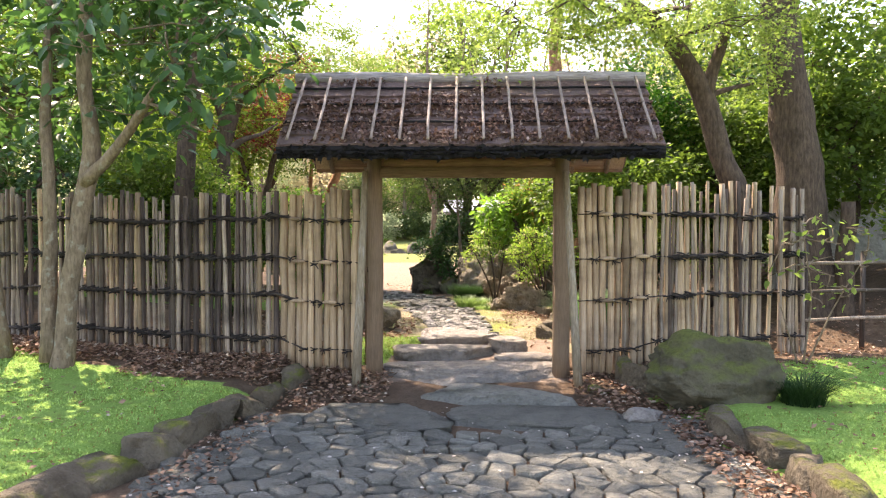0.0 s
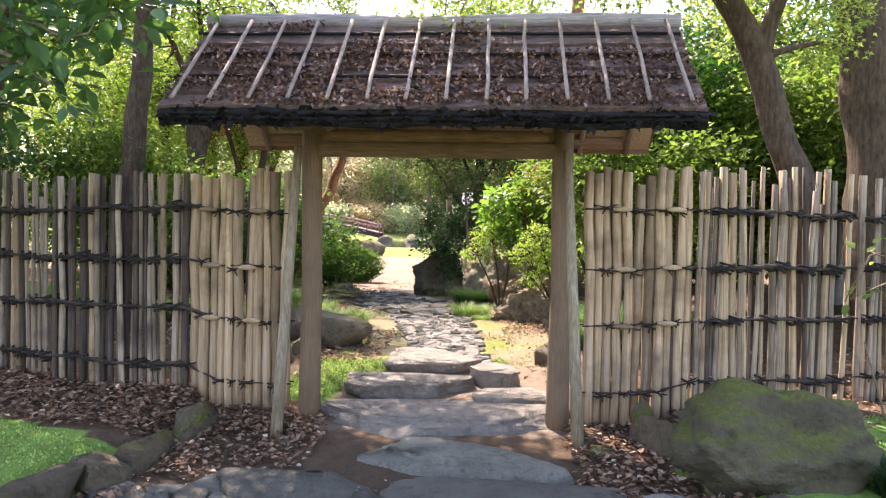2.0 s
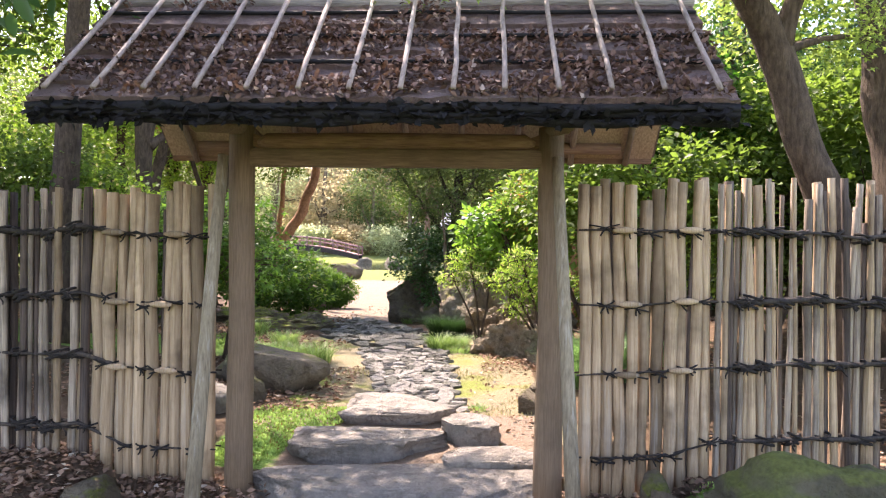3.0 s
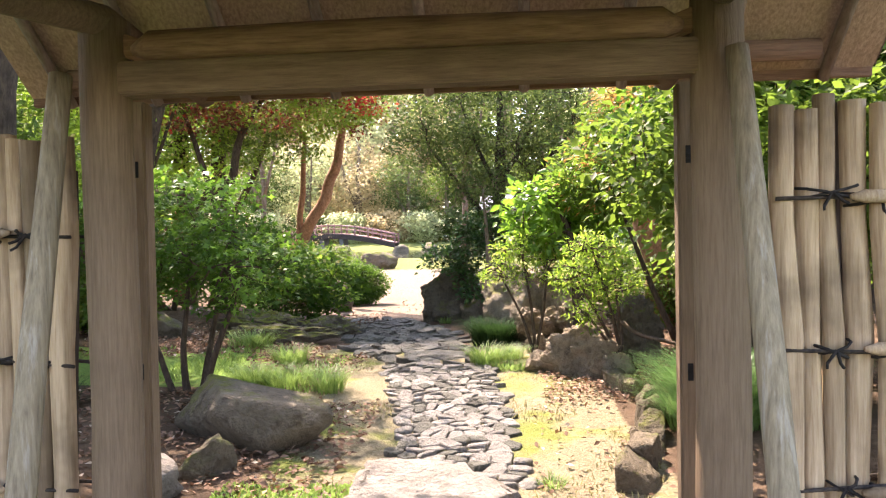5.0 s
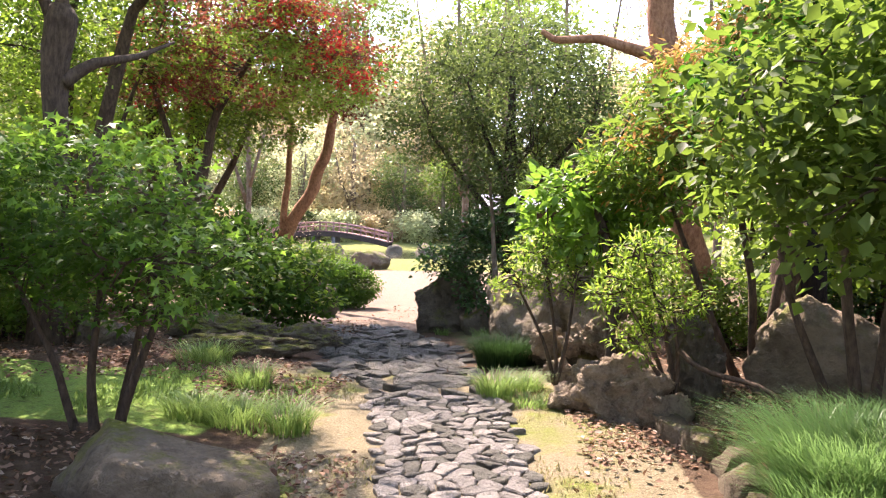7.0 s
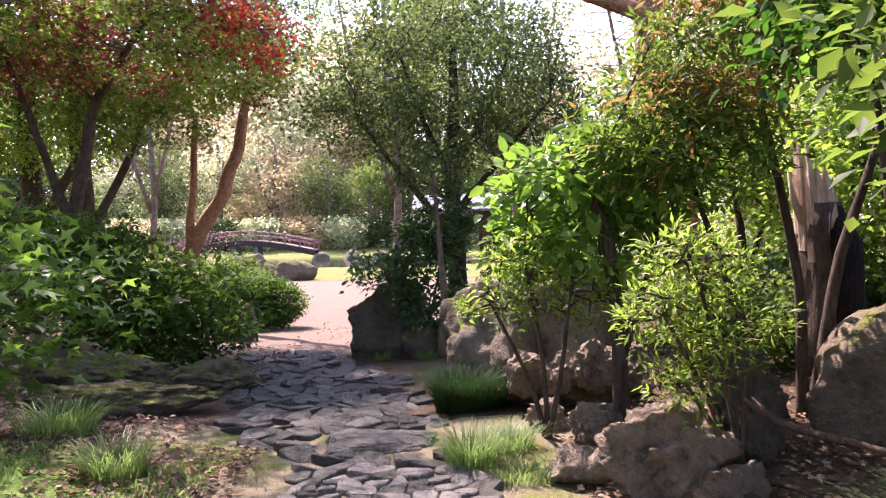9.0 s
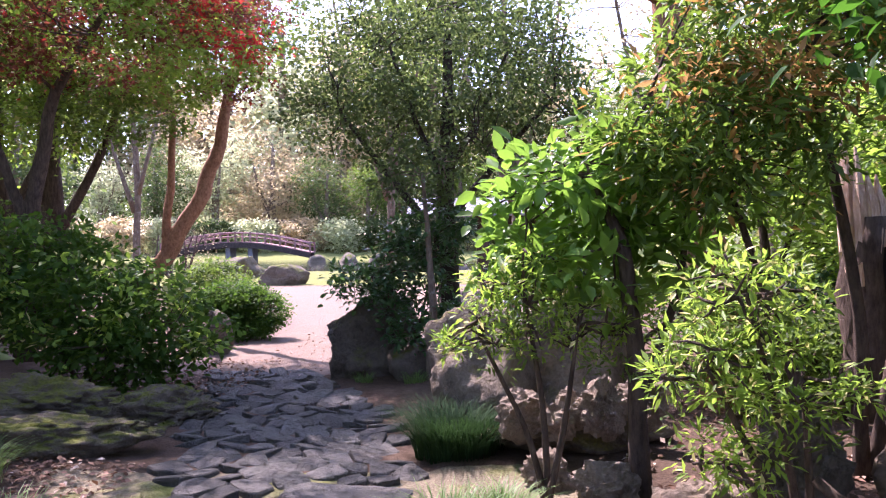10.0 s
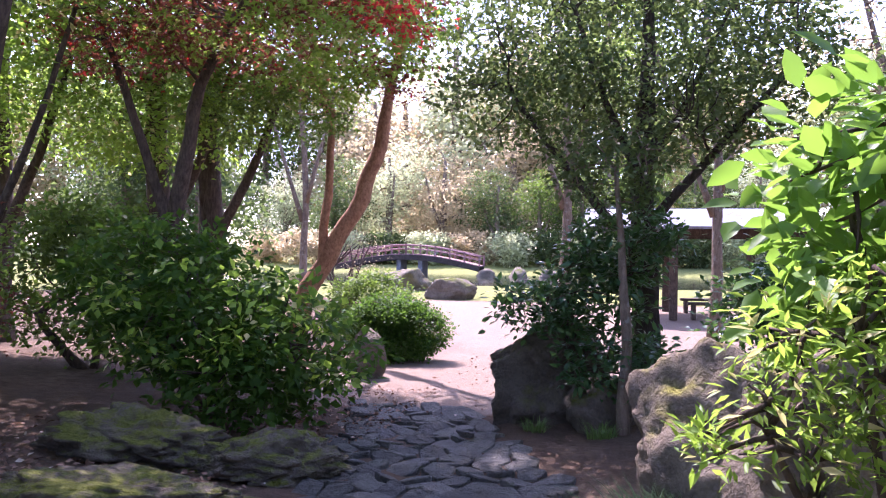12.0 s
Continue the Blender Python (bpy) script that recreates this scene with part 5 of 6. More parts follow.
tree("evergreen_tree", (0.1, 18.8), [
    [(0.1, 18.8, 0.0, 0.15), (0.1, 18.8, 1.4, 0.125), (0.08, 18.8, 2.8, 0.1), (0.12, 18.8, 3.8, 0.06), (0.1, 18.8, 4.6, 0.03)],
    [(0.1, 18.8, 1.5, 0.065), (-0.5, 18.7, 2.3, 0.045), (-1.2, 18.6, 3.2, 0.025)], [(0.1, 18.8, 1.9, 0.055), (0.7, 18.7, 2.6, 0.04), (1.4, 18.6, 3.4, 0.025)],
    [(0.09, 18.8, 2.3, 0.05), (-0.3, 18.6, 3.1, 0.035), (-0.6, 18.4, 4.0, 0.02)], [(0.09, 18.8, 2.5, 0.05), (0.5, 18.9, 3.2, 0.035), (0.9, 19.0, 4.1, 0.02)]],
    [((0.05, 18.7, 3.75), (1.9, 1.5, 0.85)), ((-1.0, 18.6, 3.2), (0.95, 0.9, 0.5)), ((1.1, 18.7, 3.3), (0.95, 0.95, 0.55)), ((0.1, 18.7, 4.5), (1.5, 1.3, 0.5)), ((0.0, 18.5, 2.75), (1.1, 0.8, 0.25))],
    LEAF_DARK, "small-leaved evergreen tree with dark trunk", clumps=860, per=28, clump_size=0.25, leaf_size=0.07, bark=BARK_DARK, seed=6, limbs=40, twigs=180, limb_from=0.3, shell=0.45, spread=0.7)
tree("broad_leaf_shrub", (1.04, 13.5), [[(1.05, 13.5, 0.15, 0.06), (1.02, 13.48, 1.0, 0.05), (0.98, 13.5, 1.6, 0.04), (0.8, 13.6, 2.0, 0.02)], [(1.03, 13.5, 0.7, 0.03), (1.3, 13.6, 1.4, 0.02), (1.4, 13.7, 2.0, 0.015)]],
    [((0.75, 13.8, 1.85), (0.5, 0.45, 0.35)), ((1.25, 13.8, 2.0), (0.6, 0.5, 0.42)), ((0.9, 13.7, 1.5), (0.6, 0.4, 0.25))], LEAF_BROAD, "shrub with large bright green leaves", "shrub", clumps=230, per=9, clump_size=0.2, leaf_size=0.12, shape="oval", seed=7, limbs=16, twigs=50, spread=0.6)


def pieris(x, y, blobs, seed, clumps, size=0.056, label="lime-green shrub with whorls of narrow leaves"):
    g0 = gz(x, y)
    rng = random.Random(seed)
    trunks = []
    for c, r in blobs:
        trunks.append([(x + rng.uniform(-0.06, 0.06), y + rng.uniform(-0.05, 0.05), g0 - 0.03, 0.022), ((x * 0.6 + c[0] * 0.4), (y * 0.6 + c[1] * 0.4), g0 + 0.45 * (c[2] - g0), 0.017), (c[0], c[1], c[2], 0.009)])
    return tree("pieris_shrub", (x, y), trunks, blobs, LEAF_LIME, label, "shrub", int(clumps * 1.35), 16, 0.075, size, "slim", BARK, seed, limbs=22, twigs=90, limb_from=0.4, shell=0.6, flat=0.7, droop=-0.1, spread=0.5,
                extra=[(LEAF_GREEN, clumps // 4, [(tuple(Vector(c) - Vector((0, 0, 0.12))), r) for c, r in blobs])])


pieris(0.6, 13.6, [((0.42, 13.5, 1.42), (0.36, 0.3, 0.2)), ((0.18, 13.5, 1.14), (0.24, 0.22, 0.14)), ((0.72, 13.5, 1.18), (0.34, 0.28, 0.2))], 8, 88)
pieris(1.4, 12.35, [((1.08, 12.2, 1.44), (0.26, 0.26, 0.16)), ((0.92, 12.15, 1.18), (0.22, 0.24, 0.14)), ((1.28, 12.2, 1.14), (0.24, 0.24, 0.16)), ((1.0, 12.1, 0.86), (0.2, 0.2, 0.1))], 9, 92)
tree("glossy_shrub", (2.45, 11.9), [
    [(2.45, 11.9, 0.2, 0.045), (2.3, 11.8, 1.2, 0.035), (2.1, 11.6, 2.4, 0.02)], [(2.5, 11.9, 0.2, 0.035), (2.65, 11.9, 1.5, 0.03), (2.6, 11.8, 3.0, 0.025)], [(2.4, 12.0, 0.2, 0.035), (2.0, 12.0, 1.2, 0.025), (1.8, 11.9, 2.2, 0.015)]],
    [((2.05, 11.7, 2.75), (0.7, 0.55, 0.42)), ((2.7, 11.8, 3.0), (0.8, 0.65, 0.55)), ((1.7, 11.8, 2.45), (0.45, 0.45, 0.35)), ((2.6, 11.8, 3.6), (0.9, 0.7, 0.5)), ((3.3, 12.1, 3.3), (0.7, 0.6, 0.6))],
    LEAF_GLOSS, "tall shrub with glossy broad green leaves", "shrub", clumps=470, per=12, clump_size=0.24, leaf_size=0.09, shape="oval", seed=17, limbs=20, twigs=80, limb_from=0.4, droop=0.3,
    extra=[(LEAF_BROAD, 14, [((2.2, 11.7, 2.9), (0.9, 0.6, 0.55))])])
tree("rust_tipped_bush", (2.3, 13.6), [
    [(2.3, 13.6, 0.2, 0.045), (2.25, 13.5, 1.2, 0.035), (1.9, 13.4, 2.6, 0.025)], [(2.35, 13.6, 0.2, 0.05), (2.5, 13.5, 1.4, 0.035), (2.9, 13.4, 2.6, 0.02)], [(2.2, 13.6, 0.2, 0.04), (1.8, 13.5, 1.1, 0.03), (1.5, 13.4, 1.9, 0.015)]],
    [((1.75, 13.3, 2.75), (0.65, 0.55, 0.4)), ((2.4, 13.5, 3.15), (0.75, 0.55, 0.45)), ((1.5, 13.3, 2.1), (0.55, 0.45, 0.4)), ((1.2, 13.35, 2.3), (0.4, 0.4, 0.4)), ((2.7, 13.5, 3.7), (0.8, 0.6, 0.45))],
    LEAF_RUST, "bushy evergreen with rust-tipped young leaves", "shrub", clumps=680, per=22, clump_size=0.17, leaf_size=0.085, shape="slim", seed=18, limbs=22, twigs=100, limb_from=0.35, spread=0.6,
    extra=[(LEAF_TIP, 120, [((1.75, 13.2, 3.05), (0.55, 0.4, 0.14)), ((2.4, 13.3, 3.35), (0.7, 0.4, 0.16)), ((1.5, 13.1, 2.4), (0.45, 0.3, 0.12))])])
tree("leaning_pine", (2.35, 15.7), [
    [(2.4, 15.7, 0.1, 0.2), (2.2, 15.65, 1.6, 0.18), (1.98, 15.6, 2.9, 0.16), (1.88, 15.6, 3.5, 0.17), (1.78, 15.6, 4.1, 0.15), (1.9, 15.6, 5.5, 0.12), (2.0, 15.7, 7.5, 0.07)],
    [(1.85, 15.55, 3.62, 0.085), (1.5, 15.5, 3.72, 0.07), (1.1, 15.5, 3.86, 0.05), (0.6, 15.5, 3.84, 0.042), (0.45, 15.5, 3.95, 0.03)]],
    # second blob is unseen, added sunward to shade the glossy shrub
    [((2.2, 15.7, 7.6), (1.6, 1.5, 0.8)), ((1.3, 14.6, 7.3), (1.5, 1.2, 0.5))], LEAF_DARK, "crooked orange-barked tree with a broken bare limb", clumps=280, per=30, clump_size=0.35, leaf_size=0.09, bark=BARK_ORANGE, seed=20, limb_from=0.8)


def build_stump():
    root = thing("broken_stump", (3.1, 14.85, gz(3.1, 14.85)), "tall broken dead trunk, bark peeling and charred hollow", "stump")
    g = Geo()
    g.tube([(0.05, 0, -0.1), (0.03, 0, 0.2), (0.01, 0, 0.5), (0, 0, 0.9), (-0.02, 0, 1.2), (-0.03, 0, 1.45)], [0.27, 0.23, 0.21, 0.2, 0.19, 0.16], 18, 0.45, 5)
    part("trunk", g, BARK, root, "dark brown flaking lower trunk")
    # torn pale wood: ragged upright splinters round the break
    rng = random.Random(12)
    for k in range(11):
        a = 2 * math.pi * k / 11
        x, y = -0.04 + 0.13 * math.cos(a), 0.13 * math.sin(a)
        top = 1.55 + 0.5 * max(0.0, -math.cos(a)) * rng.uniform(0.5, 1.0) + rng.uniform(0, 0.2)
        g = Geo()
        g.tube([(x, y, 0.95 + rng.uniform(0, 0.3)), (x, y, 1.35), (x - 0.02, y * 0.9, 0.5 * (1.35 + top)), (x - 0.04, y * 0.8, top)], [0.05, 0.062, 0.045, 0.008], 6, 0.4, k)
        part("splinter", g, TORN, root, "pale torn wood", smooth=False)
    g = Geo()
    g.tube([(0.1, -0.1, 0.1), (0.11, -0.12, 0.6), (0.1, -0.12, 1.1), (0.07, -0.1, 1.42)], [0.16, 0.15, 0.14, 0.04], 14, 0.4, 7)
    part("charred_hollow", g, CHAR, root, "black charred hollow")
    g = Geo()
    g.tube([(-0.12, -0.03, 1.2), (-0.27, -0.08, 1.45), (-0.33, -0.1, 1.72)], [0.05, 0.035, 0.01], 8, 0.3)
    part("snag", g, TORN, root)


build_stump()
for k, (a, b, r) in enumerate((((1.35, 12.25, 0.75), (2.0, 11.7, 0.3), 0.022), ((1.5, 12.3, 0.3), (1.75, 11.2, 0.34), 0.017))):
    g = Geo()
    limb(g, (0, 0, 0), Vector(b) - Vector(a), r, r * 0.6, np.random.default_rng(70 + k), n=10, bend=0.22, sides=8)
    ob = part("fallen_branch", g, BARK)
    ob.location = a
    tagged(ob, "bare fallen branch leaning on garden rocks", "branch")

tree("azalea_mound", (-3.7, 17.6), [[(-3.7 + dx, 17.6, 0.1, 0.03), (-3.7 + 2 * dx, 17.5, 0.7, 0.02), (-3.7 + 3.5 * dx, 17.4, 1.3, 0.01)] for dx in (-0.25, -0.1, 0.05, 0.2)],
     [((-3.9, 17.5, 1.05), (1.0, 0.9, 0.65)), ((-3.0, 17.3, 0.75), (0.8, 0.7, 0.55)), ((-4.6, 17.7, 1.3), (0.9, 0.8, 0.7)), ((-3.4, 17.0, 0.5), (0.9, 0.5, 0.35))], LEAF_SHRUB, "dense low azalea mound in half shade", "shrub", clumps=430, per=20, clump_size=0.2, leaf_size=0.1, seed=24, limbs=14, twigs=80, limb_from=0.4, extra=[(LEAF_LIME, 36, [((-3.6, 16.9, 1.1), (1.0, 0.5, 0.6)), ((-2.8, 17.0, 0.8), (0.6, 0.4, 0.4))])])
tree("clipped_bush", (-3.7, 22.9), [[(-3.75 + dx, 22.9, -0.15, 0.03), (-3.75 + 2 * dx, 22.9, 0.5, 0.015)] for dx in (-0.15, 0.0, 0.15)], [((-3.95, 22.9, 0.48), (0.62, 0.6, 0.42)), ((-3.3, 22.9, 0.42), (0.55, 0.55, 0.4)), ((-3.65, 22.9, 0.64), (0.6, 0.55, 0.3)), ((-3.65, 22.8, 0.16), (0.8, 0.6, 0.24))], LEAF_SHRUB, "rounded clipped evergreen bush", "shrub", clumps=900, per=22, clump_size=0.13, leaf_size=0.06, seed=10, limbs=8, twigs=30, shell=0.6)
tree("clipped_bush", (-4.5, 24.2), [[(-4.5, 24.2, -0.15, 0.03), (-4.5, 24.2, 0.5, 0.015)]], [((-4.5, 24.2, 0.7), (0.9, 0.7, 0.6)), ((-4.5, 24.1, 0.25), (0.9, 0.6, 0.3))], LEAF_GREEN, "rounded evergreen bush behind another", "shrub", clumps=500, per=26, clump_size=0.15, leaf_size=0.065, seed=11, limbs=8, twigs=30, shell=0.6)
tree("dark_shrub", (-0.55, 18.5), [[(-0.55, 18.5, 0.0, 0.025), (-0.6, 18.4, 0.8, 0.018), (-0.8, 18.3, 1.2, 0.01)], [(-0.4, 18.5, 0.0, 0.022), (-0.2, 18.4, 0.9, 0.014), (-0.1, 18.3, 1.4, 0.01)]], [((-0.9, 18.2, 1.15), (0.5, 0.4, 0.22)), ((-0.35, 18.3, 1.3), (0.5, 0.4, 0.35)), ((-0.1, 18.3, 1.75), (0.5, 0.4, 0.35)), ((-0.2, 18.1, 0.7), (0.5, 0.3, 0.3))], LEAF_CAMELLIA, "dark leafy shrub growing over a rock", "shrub", clumps=260, per=18, clump_size=0.18, leaf_size=0.085, shape="oval", seed=26, limbs=12, twigs=50)
tree("sapling", (-0.12, 17.9), [[(-0.12, 17.9, 0.0, 0.055), (-0.1, 17.9, 0.8, 0.048), (-0.13, 17.9, 1.6, 0.035), (-0.2, 17.9, 2.4, 0.02)]], [((-0.2, 17.9, 2.4), (0.5, 0.4, 0.4))], LEAF_DARK, "slim pale-stemmed young tree", "tree", clumps=60, per=20, clump_size=0.2, leaf_size=0.07, bark=BARK_PALE, seed=27, limbs=6, twigs=20)
tree("red_maple", (-5.3, 23.0), [
    [(-5.5, 23.0, -0.1, 0.2), (-5.25, 23.0, 1.0, 0.16), (-4.4, 23.0, 2.34, 0.14), (-3.97, 23.0, 3.4, 0.12), (-3.7, 22.8, 4.6, 0.08), (-3.2, 22.5, 5.6, 0.05)],
    [(-5.0, 23.0, 1.3, 0.09), (-4.85, 22.9, 2.6, 0.07), (-4.7, 22.7, 4.0, 0.05)]],
    [((-4.0, 21.5, 5.3), (1.5, 1.6, 0.9)), ((-5.4, 21.5, 4.8), (1.5, 1.6, 0.9)), ((-3.3, 21.0, 4.2), (0.8, 0.9, 0.45)), ((-6.2, 21.0, 5.6), (1.6, 1.6, 1.0))],
    LEAF_RED, "leaning maple with red and lime young leaves", clumps=260, per=28, clump_size=0.32, leaf_size=0.095, shape="star", bark=BARK_ORANGE, seed=28, limbs=24, twigs=100, flat=0.35, limb_from=0.4,
    extra=[(LEAF_LIME, 210, [((-3.4, 20.8, 4.6), (1.1, 1.0, 0.7)), ((-4.2, 20.6, 4.0), (1.0, 0.8, 0.4))]), (LEAF_GREEN, 400, [((-3.0, 22.0, 5.8), (1.2, 1.3, 1.2)), ((-4.3, 21.4, 5.7), (1.5, 1.2, 0.8)), ((-5.0, 20.8, 3.5), (1.2, 0.9, 0.4))])])
for x, y, r, seed in ((-7.5, 22.0, 0.2, 81), (-6.7, 22.3, 0.2, 82), (-9.6, 21.0, 0.2, 83), (-6.9, 18.0, 0.1, 84)):
    tree("dark_tree", (x, y), [[(x, y, 0.0, r * 1.15), (x + 0.05, y, 2.0, r), (x - 0.05, y, 4.2, r * 0.85), (x + 0.3, y - 0.2, 7.0, r * 0.4)], [(x, y, 1.6, r * 0.5), (x + 0.9, y - 0.2, 3.0, r * 0.35), (x + 1.5, y - 0.3, 4.4, r * 0.2)]],
         [((x + 0.2, y - 0.4, 6.2), (2.0, 1.8, 1.5)), ((x + 1.0, y - 0.6, 4.6), (1.3, 1.2, 0.8)), ((x - 1.0, y - 0.5, 4.3), (1.2, 1.1, 0.7))], (LEAF_GREEN, LEAF_MAPLE)[seed % 2], "tall dark-trunked tree in the shade", clumps=250, per=30, clump_size=0.42, leaf_size=0.1, bark=BARK, seed=seed, limbs=16, twigs=60, group="trees beside the shaded path",
         extra=[(LEAF_LIME, 130, [((x, y - 1.0, 4.0), (1.7, 1.2, 1.2))])])
tree("red_crowned_maple", (-5.5, 19.3), [[(-5.5, 19.3, 0.0, 0.12), (-5.35, 19.2, 2.0, 0.1), (-4.9, 19.0, 3.6, 0.07), (-4.0, 18.7, 4.7, 0.03)], [(-5.35, 19.2, 1.8, 0.07), (-5.7, 18.9, 3.2, 0.05), (-6.0, 18.6, 4.4, 0.03)]],
     [((-4.4, 18.7, 4.3), (1.4, 1.0, 0.75)), ((-2.7, 18.6, 4.3), (0.7, 0.7, 0.45)), ((-3.2, 18.8, 4.9), (1.0, 1.0, 0.55)), ((-5.6, 18.6, 4.3), (1.0, 0.9, 0.75)), ((-4.6, 18.4, 5.4), (1.4, 1.0, 0.6))], LEAF_RED, "maple with a reddish-brown spreading crown", clumps=460, per=24, clump_size=0.3, leaf_size=0.085, shape="star", seed=86, limbs=22, twigs=90, flat=0.35,
     # green clumps overhead are out of view, added to shade the path
     extra=[(LEAF_GREEN, 220, [((-3.4, 19.4, 5.9), (1.6, 1.3, 0.45)), ((-3.5, 17.8, 6.2), (1.0, 1.0, 0.35)), ((-3.0, 16.8, 6.3), (0.8, 0.7, 0.3))]), (LEAF_SCARLET, 52, [((-2.35, 18.4, 4.0), (0.3, 0.35, 0.22)), ((-2.75, 18.3, 4.4), (0.3, 0.35, 0.22)), ((-3.4, 18.2, 5.0), (0.4, 0.4, 0.25))]), (LEAF_LIME, 200, [((-2.7, 18.2, 3.75), (0.6, 0.5, 0.35)), ((-4.4, 18.0, 4.2), (1.4, 0.7, 0.6)), ((-3.1, 18.3, 4.3), (0.8, 0.7, 0.4)), ((-3.7, 18.2, 4.9), (0.8, 0.6, 0.5))])])
tree("shade_tree", (5.4, 16.6), [[(5.4, 16.6, 0.1, 0.2), (5.3, 16.5, 2.5, 0.16), (4.9, 16.3, 5.0, 0.1), (4.8, 16.2, 7.0, 0.05)]],
     [((4.3, 16.0, 4.6), (1.3, 1.2, 1.2)), ((5.8, 16.2, 5.2), (1.8, 1.4, 1.6)), ((4.6, 16.0, 3.0), (1.0, 0.9, 0.8)), ((3.6, 15.6, 3.6), (0.6, 0.6, 0.5))], LEAF_CAMELLIA, "dense dark tree behind the garden rocks", clumps=420, per=30, clump_size=0.38, leaf_size=0.12, seed=87, limbs=16, twigs=60)
# added tree: its crown stays above the view and shades the many-stemmed shrub
tree("shade_tree", (-5.8, 16.8), [[(-5.8, 16.8, 0.1, 0.13), (-5.7, 16.7, 2.5, 0.11), (-5.0, 16.4, 4.6, 0.07), (-3.6, 16.0, 5.3, 0.03)]],
     [((-4.4, 16.2, 5.3), (1.3, 1.2, 0.6)), ((-4.7, 14.5, 6.3), (1.5, 1.1, 0.5))], LEAF_GREEN, "added tree whose unseen crown shades the bed below", clumps=100, per=30, clump_size=0.34, leaf_size=0.1, seed=88, limbs=16, twigs=50,
     extra=[(LEAF_GREEN, 130, [((-4.2, 14.0, 6.2), (1.7, 1.2, 0.5))])])
backdrop_shrub("red_shrub", -5.2, 15.6, 1.3, (0.7, 0.6, 0.8), LEAF_RED, "sparse red-leaved maple shrub in shade", 111, 70, 20, 0.06, "star")
backdrop_shrub("green_shrub", -5.6, 13.2, 1.5, (1.2, 0.8, 0.9), LEAF_GREEN, "green shrub behind the many-stemmed shrub", 112, 300, 28, 0.08)
backdrop_shrub("lime_shrub", -4.6, 12.6, 1.9, (0.9, 0.7, 0.7), LEAF_LIME, "yellow-green shrub beneath the shade trees", 113, 240, 28, 0.07)
backdrop_shrub("green_shrub", -7.4, 16.6, 1.4, (1.4, 0.9, 1.0), LEAF_GREEN, "leafy shrub in the shaded bed", 114, 320, 28, 0.09)
backdrop_shrub("green_shrub", -6.6, 19.2, 1.3, (1.3, 0.9, 1.0), LEAF_GREEN, "leafy shrub beneath the trees", 115, 300, 28, 0.09)
backdrop_shrub("green_shrub", 4.5, 16.0, 2.0, (1.3, 0.8, 1.2), LEAF_LIME, "yellow-green shrub behind a broken stump", 116, 300, 28, 0.1)
backdrop_shrub("green_shrub", 3.6, 17.6, 2.2, (1.4, 0.9, 1.4), LEAF_LIME, "tall yellow-green shrub behind the rocks", 117, 320, 28, 0.1)
backdrop_shrub("green_shrub", 4.7, 12.6, 2.0, (0.9, 0.8, 1.3), LEAF_GREEN, "green shrub beside the big boulder", 118, 300, 28, 0.1)
backdrop_shrub("low_shrub", 2.7, 15.4, 0.75, (0.8, 0.5, 0.45), LEAF_GREEN, "low green shrub among the rocks", 121, 150, 26, 0.07)
backdrop_shrub("low_shrub", 3.9, 16.3, 0.9, (0.9, 0.6, 0.6), LEAF_CAMELLIA, "low dark shrub behind the stump", 122, 170, 26, 0.08)
backdrop_shrub("low_shrub", 2.2, 17.6, 0.8, (0.9, 0.5, 0.55), LEAF_LIME, "low yellow-green shrub behind the rocks", 123, 150, 26, 0.07)
backdrop_shrub("low_shrub", -5.2, 14.4, 0.75, (0.8, 0.5, 0.4), LEAF_GREEN, "low green shrub in the shaded bed", 124, 150, 26, 0.07)
backdrop_shrub("dark_shrub", 1.6, 18.6, 1.0, (0.9, 0.6, 0.8), LEAF_CAMELLIA, "dark shrub behind the rocks", 119, 220, 28, 0.08)

for x, y, h, seed in ((-1.2, 27.0, 10.5, 91), (1.6, 25.5, 9.5, 92), (-8.4, 30.0, 10.0, 93), (4.6, 23.5, 9.0, 94), (7.4, 26.0, 10.0, 95)):
    tree("bare_tree", (x, y), [[(x, y, -0.2, 0.11), (x + 0.1, y, h * 0.35, 0.085), (x - 0.2, y, h * 0.7, 0.05), (x - 0.1, y, h, 0.02)], [(x + 0.1, y, h * 0.3, 0.06), (x + 0.9, y, h * 0.6, 0.04), (x + 1.3, y, h * 0.9, 0.015)], [(x, y, h * 0.25, 0.06), (x - 1.0, y, h * 0.55, 0.04), (x - 1.5, y, h * 0.85, 0.015)]],
         [((x, y, h * 0.8), (2.3, 1.8, h * 0.2)), ((x + 1.2, y, h * 0.62), (1.2, 1.2, h * 0.12)), ((x - 1.3, y, h * 0.6), (1.2, 1.2, h * 0.12))], LEAF_TAN if x > 4 else LEAF_MAPLE, "slender spring tree with bare branches and few leaves", clumps=380 if x > 4 else 190, per=12, clump_size=0.35, leaf_size=0.09, bark=BARK_PALE, seed=seed, limbs=46, twigs=170, limb_from=0.25, group="slender spring trees beside the clearing")

